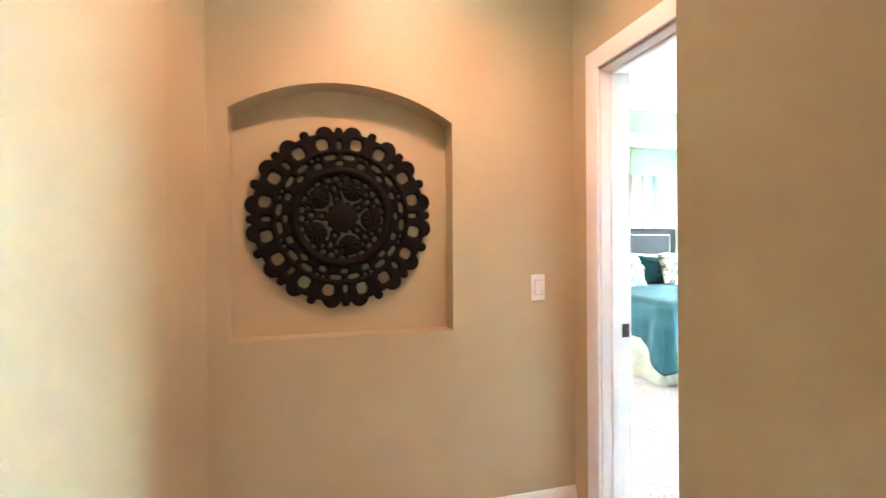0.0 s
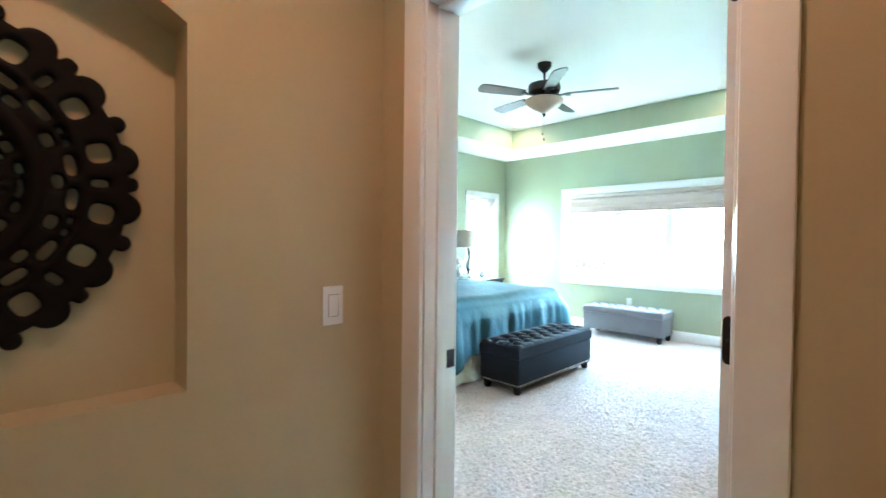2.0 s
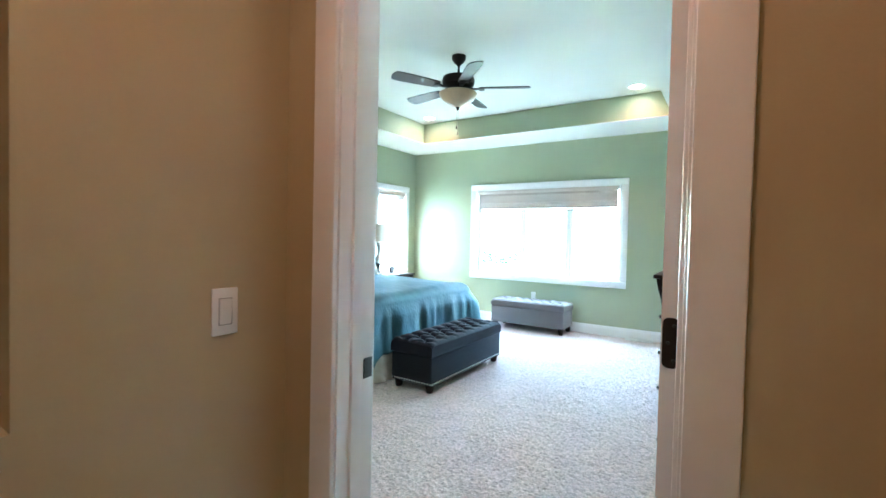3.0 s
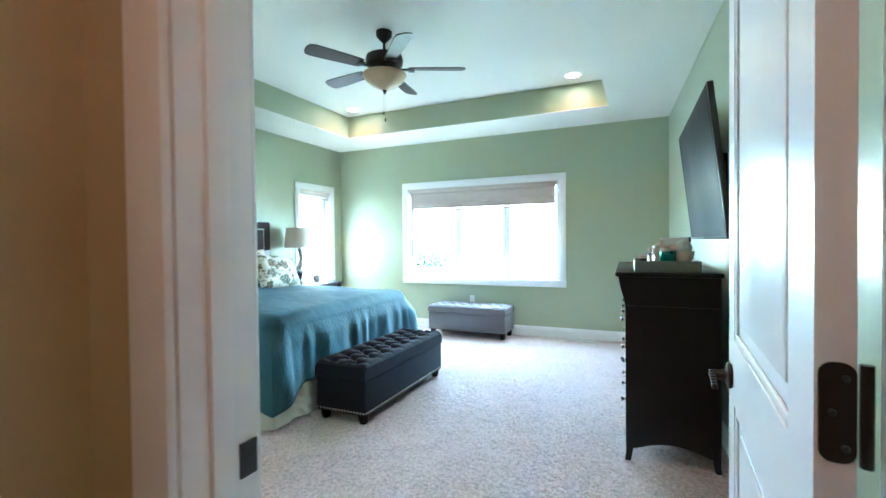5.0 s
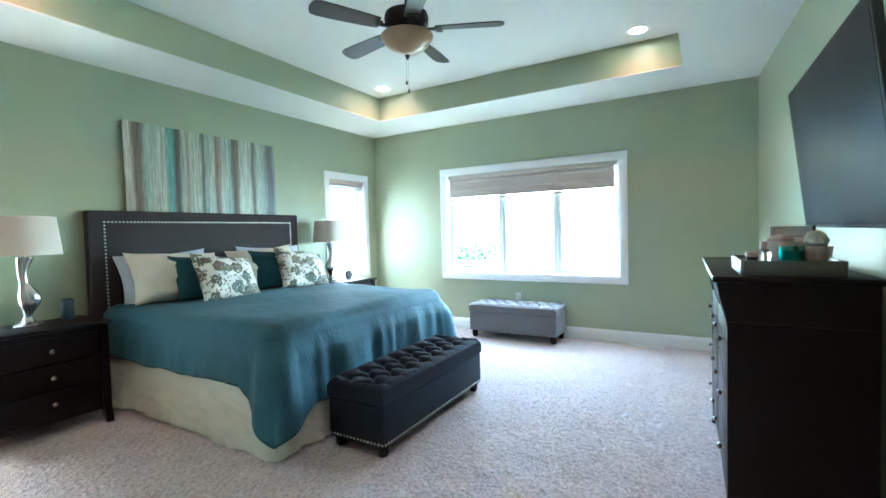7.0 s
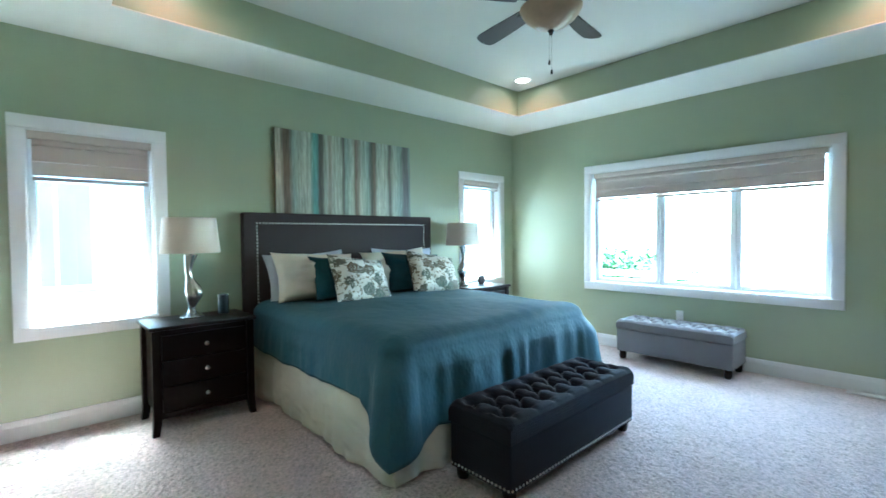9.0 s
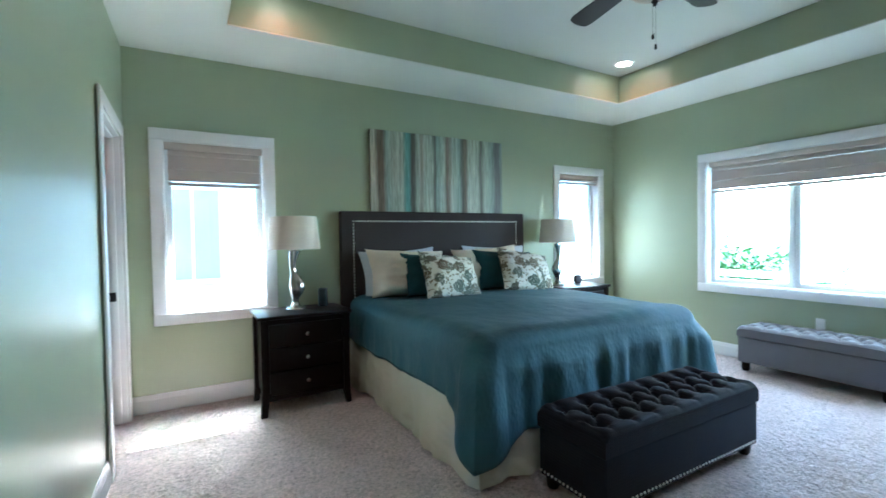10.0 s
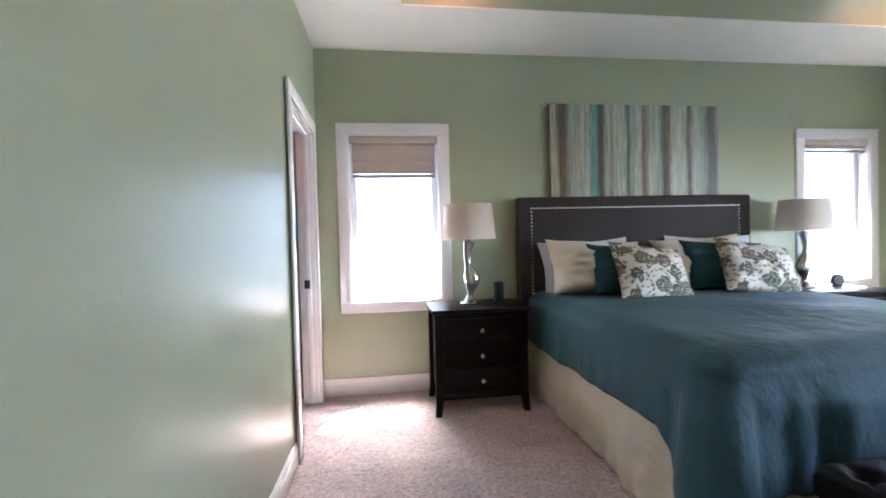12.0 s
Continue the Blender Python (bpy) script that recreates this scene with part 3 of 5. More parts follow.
def carving(x, z):
    """Wood left standing at a point of the disc: metres to its nearest cut edge, and extra relief."""
    r, a = math.hypot(x, z), math.atan2(z, x)
    def fold(n, turn=0.0):
        step = 2 * math.pi / n
        return abs((a - turn + step / 2) % step - step / 2)
    def oval(b, at_r, at_deg, tall, wide):
        u, v = r * math.cos(b - radians(at_deg)) - at_r, r * math.sin(b - radians(at_deg))
        return (1 - (abs(u / tall) ** 3 + abs(v / wide) ** 3) ** (1 / 3)) * min(tall, wide)
    b = fold(8, radians(2))
    # scalloped outline: paired lobes, leaf points and small buds
    s = max(0.374 - r, 0.040 - math.hypot(r * math.cos(b - 0.166) - 0.362, r * math.sin(b - 0.166)), 0.020 - math.hypot(r * math.cos(b - 0.393) - 0.382, r * math.sin(b - 0.393)), oval(b, 0.368, 0, 0.026, 0.018))
    for cut in ((0.325, 13.0, 0.025, 0.024), (0.316, 0, 0.018, 0.010), (0.265, 8.5, 0.011, 0.025), (0.238, 0, 0.010, 0.016), (0.241, 22.5, 0.012, 0.016), (0.272, 19.5, 0.006, 0.008)):
        s = min(s, -oval(b, *cut))
    lift = 0.010 * max(0.0, 1 - ((r - 0.203) / 0.016) ** 2) + 0.004 * max(0.0, 1 - ((r - 0.286) / 0.012) ** 2)
    if r < 0.187:
        c = fold(5, radians(68))
        px, pz = r * math.cos(c) - 0.126, r * math.sin(c)
        q, phi = math.hypot(px, pz), math.atan2(pz, px)
        if math.cos(2.0 * phi + 0.9) > -0.15:
            s = min(s, abs(q - 0.050) - 0.0048)
        for cut in ((0.171, 30, 0.010, 0.013), (0.176, 14, 0.007, 0.012), (0.086, 36, 0.008, 0.008), (0.130, 36, 0.012, 0.008), (0.150, 24, 0.008, 0.006), (0.074, 13, 0.009, 0.008)):
            s = min(s, -oval(c, *cut))
        lift += 0.007 * max(0.0, 1 - (q / 0.034) ** 2) + 0.006 * max(0.0, 1 - (r / 0.05) ** 2) + 0.003 * math.cos(8 * phi) * (q < 0.034)
    return s, lift


def medallion_mesh(step=0.004, R=0.412):
    """Pierced carved disc, cut from one board: front relief, back and cut edges."""
    bm = bmesh.new()
    n = int(2 * R / step)
    at = lambda i: -R + i * step
    field = [[carving(at(i), at(j)) for j in range(n + 1)] for i in range(n + 1)]
    made = {}
    def node(key, x, z, s, lift):
        if key not in made:
            t = min(1.0, max(0.0, s / 0.011))
            made[key] = (bm.verts.new((x, -0.012 - 0.012 * math.sqrt(t * (2 - t)) - lift * t, z)), bm.verts.new((x, 0.0, z)), s <= 1e-9)
        return made[key]
    for i in range(n):
        for j in range(n):
            ring = [(i, j), (i + 1, j), (i + 1, j + 1), (i, j + 1)]
            vals = [field[p][q][0] for p, q in ring]
            if max(vals) <= 0:
                continue
            poly = []
            for k in range(4):
                (p, q), (p2, q2) = ring[k], ring[(k + 1) % 4]
                v0, v1 = vals[k], vals[(k + 1) % 4]
                if v0 > 0:
                    poly.append(node((p, q), at(p), at(q), v0, field[p][q][1]))
                if (v0 > 0) != (v1 > 0):
                    f = min(0.97, max(0.03, v0 / (v0 - v1)))
                    poly.append(node(tuple(sorted(((p, q), (p2, q2)))), at(p + f * (p2 - p)), at(q + f * (q2 - q)), 0.0, 0.0))
            if len(poly) < 3:
                continue
            bm.faces.new([v[0] for v in poly])
            bm.faces.new([v[1] for v in reversed(poly)])
            for k in range(len(poly)):
                a, b = poly[k], poly[(k + 1) % len(poly)]
                if a[2] and b[2]:
                    bm.faces.new((a[0], a[1], b[1], b[0]))
    bmesh.ops.recalc_face_normals(bm, faces=bm.faces)
    return bm


med = solid("wall_medallion", medallion_mesh(), CARVED, "round pierced dark wooden carving hung in the niche", "wall decor", smooth=True)
med.matrix_world = pose(0.215, 2.595, 1.427)

# ---- bedroom walls ----
art_mat = bpy.data.materials.new("striped_canvas")
art_mat.use_nodes = True
n, l = art_mat.node_tree.nodes, art_mat.node_tree.links
co = n.new("ShaderNodeTexCoord")
warp, streak, fine = n.new("ShaderNodeTexNoise"), n.new("ShaderNodeTexNoise"), n.new("ShaderNodeTexNoise")
mapw, maps, mapf = n.new("ShaderNodeMapping"), n.new("ShaderNodeMapping"), n.new("ShaderNodeMapping")
mapw.inputs["Scale"].default_value = (3, 1, 2.2)
maps.inputs["Scale"].default_value = (46, 1, 1.9)
mapf.inputs["Scale"].default_value = (90, 1, 9)
for mp, tx in ((mapw, warp), (maps, streak), (mapf, fine)):
    l.new(co.outputs["Object"], mp.inputs[0])
    l.new(mp.outputs[0], tx.inputs["Vector"])
    tx.inputs["Scale"].default_value = 1.0
    tx.inputs["Detail"].default_value = 3
sep = n.new("ShaderNodeSeparateXYZ")
l.new(co.outputs["Object"], sep.inputs[0])
madd = n.new("ShaderNodeMath")
madd.operation = "MULTIPLY_ADD"
madd.inputs[1].default_value, madd.inputs[2].default_value = 1 / 1.56, 0.482
l.new(sep.outputs[0], madd.inputs[0])
madd2 = n.new("ShaderNodeMath")
madd2.operation, madd2.inputs[1].default_value = "MULTIPLY_ADD", 0.035
l.new(warp.outputs[0], madd2.inputs[0])
l.new(madd.outputs[0], madd2.inputs[2])
ramp = n.new("ShaderNodeValToRGB")
STRIPES = [(0.0, "cream"), (0.03, "cream"), (0.055, "brown"), (0.085, "brown"), (0.11, "mist"), (0.15, "pale"), (0.215, "pale"), (0.24, "aqua"), (0.262, "aqua"), (0.278, "dark"), (0.298, "dark"), (0.325, "pale"), (0.35, "mauve"), (0.38, "pale"), (0.43, "pale"), (0.45, "dark"), (0.47, "mist"), (0.515, "pale"), (0.54, "brown"), (0.56, "mauve"), (0.585, "pale"), (0.635, "mist"), (0.66, "dark"), (0.69, "brown"), (0.715, "pale"), (0.79, "pale"), (0.815, "dark"), (0.85, "pale"), (0.905, "mist"), (0.935, "slate"), (0.97, "slate"), (1.0, "mist")]
HUES = {"cream": (0.46, 0.44, 0.36), "brown": (0.17, 0.13, 0.095), "mist": (0.29, 0.36, 0.31), "pale": (0.41, 0.44, 0.36), "aqua": (0.15, 0.32, 0.29), "slate": (0.15, 0.155, 0.15), "mauve": (0.29, 0.255, 0.205), "dark": (0.105, 0.105, 0.085)}
els = ramp.color_ramp.elements
els[0].position, els[0].color = 0.0, (*HUES["cream"], 1)
els[1].position, els[1].color = 1.0, (*HUES["mist"], 1)
for at, hue in STRIPES[1:-1]:
    els.new(at).color = (*HUES[hue], 1)
l.new(madd2.outputs[0], ramp.inputs[0])
mixs, mixf = n.new("ShaderNodeMix"), n.new("ShaderNodeMix")
for mx in (mixs, mixf):
    mx.data_type, mx.blend_type = "RGBA", "OVERLAY"
mixs.inputs["Factor"].default_value, mixf.inputs["Factor"].default_value = 0.75, 0.55
l.new(ramp.outputs[0], mixs.inputs["A"])
l.new(streak.outputs[0], mixs.inputs["B"])
l.new(mixs.outputs["Result"], mixf.inputs["A"])
l.new(fine.outputs[0], mixf.inputs["B"])
l.new(mixf.outputs["Result"], n["Principled BSDF"].inputs["Base Color"])
n["Principled BSDF"].inputs["Roughness"].default_value = 0.6
bp = n.new("ShaderNodeBump")
bp.inputs["Strength"].default_value, bp.inputs["Distance"].default_value = 0.4, 0.002
l.new(fine.outputs[0], bp.inputs["Height"])
l.new(bp.outputs[0], n["Principled BSDF"].inputs["Normal"])
art = thing("wall_painting", 4.198, 6.128, 1.940, 0, "unframed canvas of vertical teal, cream and brown stripes", "painting")
part("canvas", boxed(-0.774, -0.038, -0.392, 0.774, -0.018, 0.392, 0.003), art_mat, art)
for z0, z1 in ((-0.388, -0.345), (0.345, 0.388)):
    part("stretcher_bar", boxed(-0.770, -0.0178, z0, 0.770, 0.0, z1), BLADE, art, "dark wooden stretcher bar", False)
for x0, x1 in ((-0.770, -0.727), (0.727, 0.770)):
    part("stretcher_bar", boxed(x0, -0.0178, -0.344, x1, 0.0, 0.344), BLADE, art, "dark wooden stretcher bar", False)

tv = thing("television", 4.175, south(4.175) + 0.062, 1.68, 1.5, "large black flat television on a tilted wall mount", "television")
TILT = pose(0, 0.04, 0, -6.5, 0, 0)
part("screen_frame", boxed(-0.690, 0.0, -0.40, 0.690, 0.032, 0.40, 0.006, m=TILT), BLACK, tv)
part("screen", boxed(-0.678, 0.032, -0.385, 0.678, 0.0345, 0.389, 0.001, m=TILT), SCREEN, tv, "dark glossy screen")
part("back_cover", boxed(-0.45, -0.025, -0.30, 0.45, 0.0, 0.18, 0.012, m=TILT), BLACK, tv)
part("wall_bracket", boxed(-0.25, -0.050, -0.14, 0.25, 0.012, 0.10, 0.004), BLACK, tv)
part("logo_bar", boxed(-0.03, 0.0325, -0.3975, 0.03, 0.0345, -0.3905, m=TILT), STEEL, tv)


def outlet(x, y, z, turn, label):
    e = thing("wall_outlet", x, y, z, turn, label, "outlet")
    part("plate", boxed(-0.036, -0.006, -0.06, 0.036, 0, 0.06, 0.003), PLASTIC, e)
    for k in (-0.02, 0.02):
        part("socket", boxed(-0.015, -0.008, k - 0.013, 0.015, -0.006, k + 0.013, 0.001), PLASTIC, e)
    return e


outlet(6.842, 3.875, 0.452, -90, "white wall outlet above the grey bench")
plug = outlet(3.80, south(3.80), 0.97, 184, "white wall outlet with a black cord beside the dresser")
part("plug", boxed(-0.02, -0.04, -0.045, 0.02, -0.008, -0.005, 0.004), BLACK, plug, "black plug")

vent = thing("floor_vent", 6.765, 2.37, 0.004, 0, "white metal floor register set in the carpet", "floor vent")
part("rim", boxed(-0.05, -0.17, -0.004, 0.05, 0.17, 0.004, 0.002), PLASTIC, vent)
for i in range(14):
    yy = -0.15 + i * 0.0225
    part("slat", boxed(-0.04, yy - 0.004, 0.004, 0.04, yy + 0.004, 0.007, 0.001), PLASTIC, vent)

# ---- roman shades ----


def roman_shade(x, y, z, turn, width, folds, drop, label):
    e = thing("roman_shade", x, y, z, turn, label, "window shade", "roman shades")
    part("headrail", boxed(-width / 2 - 0.022, 0.0, -0.055, width / 2 + 0.022, 0.045, -0.002, 0.004), SHADE, e)
    shares = (0.18, 0.44, 0.38) if folds > 1 else (1.0,)
    z1 = -0.055
    for share in shares:
        z0 = z1 - drop * share
        prof = [(0.034, z1), (0.021, z1 - 0.001), (0.014, z0 + 0.028), (0.005, z0 + 0.010), (0.005, z0 + 0.002), (0.012, z0 - 0.002), (0.034, z0 + 0.001)]
        part("fold", prism(bmesh.new(), prof, -width / 2, width / 2, "x"), SHADE, e)
        z1 = z0
    part("hem_bar", boxed(-width / 2, 0.012, -0.055 - drop - 0.036, width / 2, 0.028, -0.055 - drop - 0.008, 0.004), SHADE, e)
    return e


roman_shade(6.845, EC, EAST_WIN[3] - 0.012, -90, 2.14, 4, 0.245, "wide beige linen roman shade, partly raised")
roman_shade((LEFT_WIN[0] + LEFT_WIN[1]) / 2, 6.133, LEFT_WIN[3] - 0.012, 0, 0.66, 4, 0.245, "beige linen roman shade, partly raised")
roman_shade((RIGHT_WIN[0] + RIGHT_WIN[1]) / 2, 6.133, RIGHT_WIN[3] - 0.012, 0, 0.66, 1, 0.03, "beige linen roman shade, fully raised")

# ---- ceiling fittings ----
GLOW = bpy.data.materials.new("lamp_glow")
GLOW.use_nodes = True
GLOW.node_tree.nodes["Principled BSDF"].inputs["Emission Color"].default_value = (1.0, 0.86, 0.70, 1)
GLOW.node_tree.nodes["Principled BSDF"].inputs["Emission Strength"].default_value = 1.0


def downlight(x, y, z):
    e = thing("recessed_light", x, y, z, 0, "white recessed ceiling light, switched on", "ceiling light", "recessed lights")
    part("trim_ring", turned([(0.070, 0.0), (0.073, -0.006), (0.095, -0.005), (0.099, 0.0)], 32), PLASTIC, e)
    part("diffuser", turned([(0, -0.0015), (0.070, -0.0015), (0.070, 0.0)], 32), GLOW, e, "glowing diffuser")
    return e


for sx, sy in SPOTS:
    downlight(sx, sy, TOP)
downlight(0.50, 1.78, CEIL)

fan = thing("ceiling_fan", 4.115, 3.62, TOP, 0, "dark bronze five-blade ceiling fan with an amber glass bowl", "ceiling fan")
part("canopy", turned([(0, 0), (0.068, 0), (0.066, -0.035), (0.045, -0.062), (0.020, -0.085), (0.012, -0.095), (0, -0.095)], 28), BRONZE, fan)
part("downrod", turned([(0.011, -0.09), (0.011, -0.20)], 14), BRONZE, fan)
part("motor_housing", turned([(0, -0.175), (0.03, -0.178), (0.10, -0.188), (0.148, -0.205), (0.156, -0.235), (0.150, -0.275), (0.120, -0.302), (0.085, -0.312), (0, -0.314)], 36), BRONZE, fan)
part("switch_housing", turned([(0.07, -0.312), (0.075, -0.34), (0.085, -0.355), (0, -0.356)], 28), BRONZE, fan)
part("glass_bowl", turned([(0.0, -0.356), (0.120, -0.352), (0.178, -0.350), (0.184, -0.358), (0.176, -0.376), (0.150, -0.412), (0.105, -0.448), (0.055, -0.472), (0.02, -0.482), (0, -0.484)], 36), BOWL, fan, "frosted amber glass bowl")
part("finial", turned([(0, -0.480), (0.016, -0.482), (0.020, -0.490), (0.010, -0.500), (0.012, -0.508), (0, -0.516)], 16), BRONZE, fan)
for k, end in ((-0.012, -0.66), (0.012, -0.71)):
    chain = part("pull_chain", turned([(0.0014, -0.505), (0.0014, end)], 6, k, 0.004), STEEL, fan, "thin pull chain")
    part("pull_tip", turned([(0, end), (0.004, end - 0.002), (0.008, end - 0.025), (0.003, end - 0.03), (0, end - 0.03)], 10, k, 0.004), BRONZE, chain)
for i in range(5):
    m = pose(0, 0, 0, 0, 0, -64 + 72 * i)
    arm = bmesh.new()
    box(arm, 0.12, -0.022, -0.318, 0.23, 0.022, -0.310, 0.003)
    box(arm, 0.20, -0.050, -0.318, 0.25, 0.050, -0.311, 0.003)
    bmesh.ops.transform(arm, matrix=m @ pose(0, 0, 0), verts=arm.verts)
    part("blade_arm", arm, BRONZE, fan)
    out = [(0.215, -0.052), (0.30, -0.058), (0.50, -0.068), (0.62, -0.070), (0.66, -0.060), (0.675, -0.03), (0.68, 0.0), (0.675, 0.03), (0.66, 0.060), (0.62, 0.070), (0.50, 0.068), (0.30, 0.058), (0.215, 0.052)]
    bl = prism(bmesh.new(), out, -0.004, 0.004)
    bmesh.ops.transform(bl, matrix=m @ Matrix.Translation((0, 0, -0.305)) @ pose(0, 0, 0, 12, 0, 0), verts=bl.verts)
    part("blade", bl, BLADE, fan)
# ---- bed ----
BX0, BX1, BY0, BY1, BZ = 3.185, 5.165, 3.985, 6.02, 0.765
bed = thing("bed", (BX0 + BX1) / 2, (BY0 + BY1) / 2, 0, 0, "king bed with a charcoal upholstered headboard and a cream bed skirt", "bed")
ox, oy = (BX0 + BX1) / 2, (BY0 + BY1) / 2
HX0, HX1 = 3.112 - ox, 5.237 - ox
part("headboard", boxed(HX0, 6.04 - oy, 0.10, HX1, 6.118 - oy, 1.552, 0.018, seg=4), CHARCOAL, bed, "charcoal upholstered headboard")
part("headboard_panel", boxed(HX0 + 0.125, 6.032 - oy, 0.30, HX1 - 0.125, 6.045 - oy, 1.452, 0.006), CHARCOAL, bed)
for k in (HX0 + 0.03, HX1 - 0.09):
    part("headboard_leg", boxed(k, 6.045 - oy, 0.0, k + 0.06, 6.11 - oy, 0.12, 0.005), ESPRESSO, bed)
part("box_spring", boxed(BX0 - ox + 0.03, BY0 - oy + 0.03, 0.16, BX1 - ox - 0.03, BY1 - oy, 0.42, 0.03), CREAM, bed)
part("mattress", boxed(BX0 - ox + 0.02, BY0 - oy + 0.02, 0.42, BX1 - ox - 0.02, BY1 - oy, BZ - 0.03, 0.06, seg=4), CREAM, bed)


def stud_row(bm, pts, r, way):
    for p in pts:
        lathe(bm, [(r, 0), (r * 0.75, r * 0.5), (0, r * 0.7)], 6, m=Matrix.Translation(p) @ way)
    return bm


nails = bmesh.new()
face = pose(0, 0, 0, 90)
nx0, nx1 = HX0 + 0.118, HX1 - 0.118
for k in range(68):
    stud_row(nails, [(nx0 + (nx1 - nx0) * k / 67, 6.040 - oy, 1.459)], 0.0092, face)
for side in (nx0, nx1):
    for k in range(34):
        stud_row(nails, [(side, 6.040 - oy, 1.459 - 0.029 * (k + 1))], 0.0092, face)
part("nailhead_trim", nails, NAIL, bed, "row of nickel nailheads")


def skirt(x0, y0, x1, y1, out, seed):
    """A gathered cloth panel from the box spring to the floor."""
    rnd = random.Random(seed)
    length = math.hypot(x1 - x0, y1 - y0)
    ph = [rnd.uniform(0, 6.28) for _ in range(4)]
    def place(u, v):
        s = u * length
        wave = 0.016 * math.sin(s * 4.1 + ph[0]) + 0.016 * math.sin(s * 12 + ph[1] + 2 * math.sin(s * 3)) + 0.007 * math.sin(s * 37 + ph[2])
        wave += 0.020 * noise.noise(Vector((s * 5, v * 3.5, seed))) + 0.011 * noise.noise(Vector((s * 16 + v * 9, v * 11, seed + 7)))
        o = (wave + 0.032) * (1 - v) ** 0.6
        return (x0 + (x1 - x0) * u + out[0] * o, y0 + (y1 - y0) * u + out[1] * o, 0.004 + 0.44 * v + 0.008 * math.sin(s * 7 + ph[3]) * (1 - v) + 0.006)
    return grid_sheet(bmesh.new(), int(length / 0.014), 26, place)


part("bed_skirt", skirt(BX0 - ox, BY1 - oy, BX0 - ox, BY0 - oy - 0.042, (-1, 0), 3), SKIRT, bed, "gathered cream cotton skirt")
part("bed_skirt", skirt(BX0 - ox - 0.042, BY0 - oy, BX1 - ox + 0.042, BY0 - oy, (0, -1), 4), SKIRT, bed, "gathered cream cotton skirt")
part("bed_skirt", skirt(BX1 - ox, BY0 - oy - 0.042, BX1 - ox, BY1 - oy, (1, 0), 5), SKIRT, bed, "gathered cream cotton skirt")

QUILT = material("teal_quilt_cotton", (0.030, 0.112, 0.150), 0.72, vary=0.07, big=4, fine=200, bump=0.0, second=(0.023, 0.090, 0.118), sheen=0.04)
n, l = QUILT.node_tree.nodes, QUILT.node_tree.links
co = n.new("ShaderNodeTexCoord")
mp = n.new("ShaderNodeMapping")
mp.inputs["Scale"].default_value = (2.2, 2.2, 1.3)
vor = n.new("ShaderNodeTexVoronoi")
vor.inputs["Scale"].default_value = 21
wv = n.new("ShaderNodeTexNoise")
wv.inputs["Scale"].default_value, wv.inputs["Detail"].default_value = 16, 5
add = n.new("ShaderNodeMath")
l.new(co.outputs["Object"], mp.inputs[0])
l.new(mp.outputs[0], vor.inputs["Vector"])
l.new(co.outputs["Object"], wv.inputs["Vector"])
l.new(vor.outputs["Distance"], add.inputs[0])
l.new(wv.outputs[0], add.inputs[1])
bp = n.new("ShaderNodeBump")
bp.inputs["Strength"].default_value, bp.inputs["Distance"].default_value = 0.34, 0.006
l.new(add.outputs[0], bp.inputs["Height"])
l.new(bp.outputs[0], n["Principled BSDF"].inputs["Normal"])


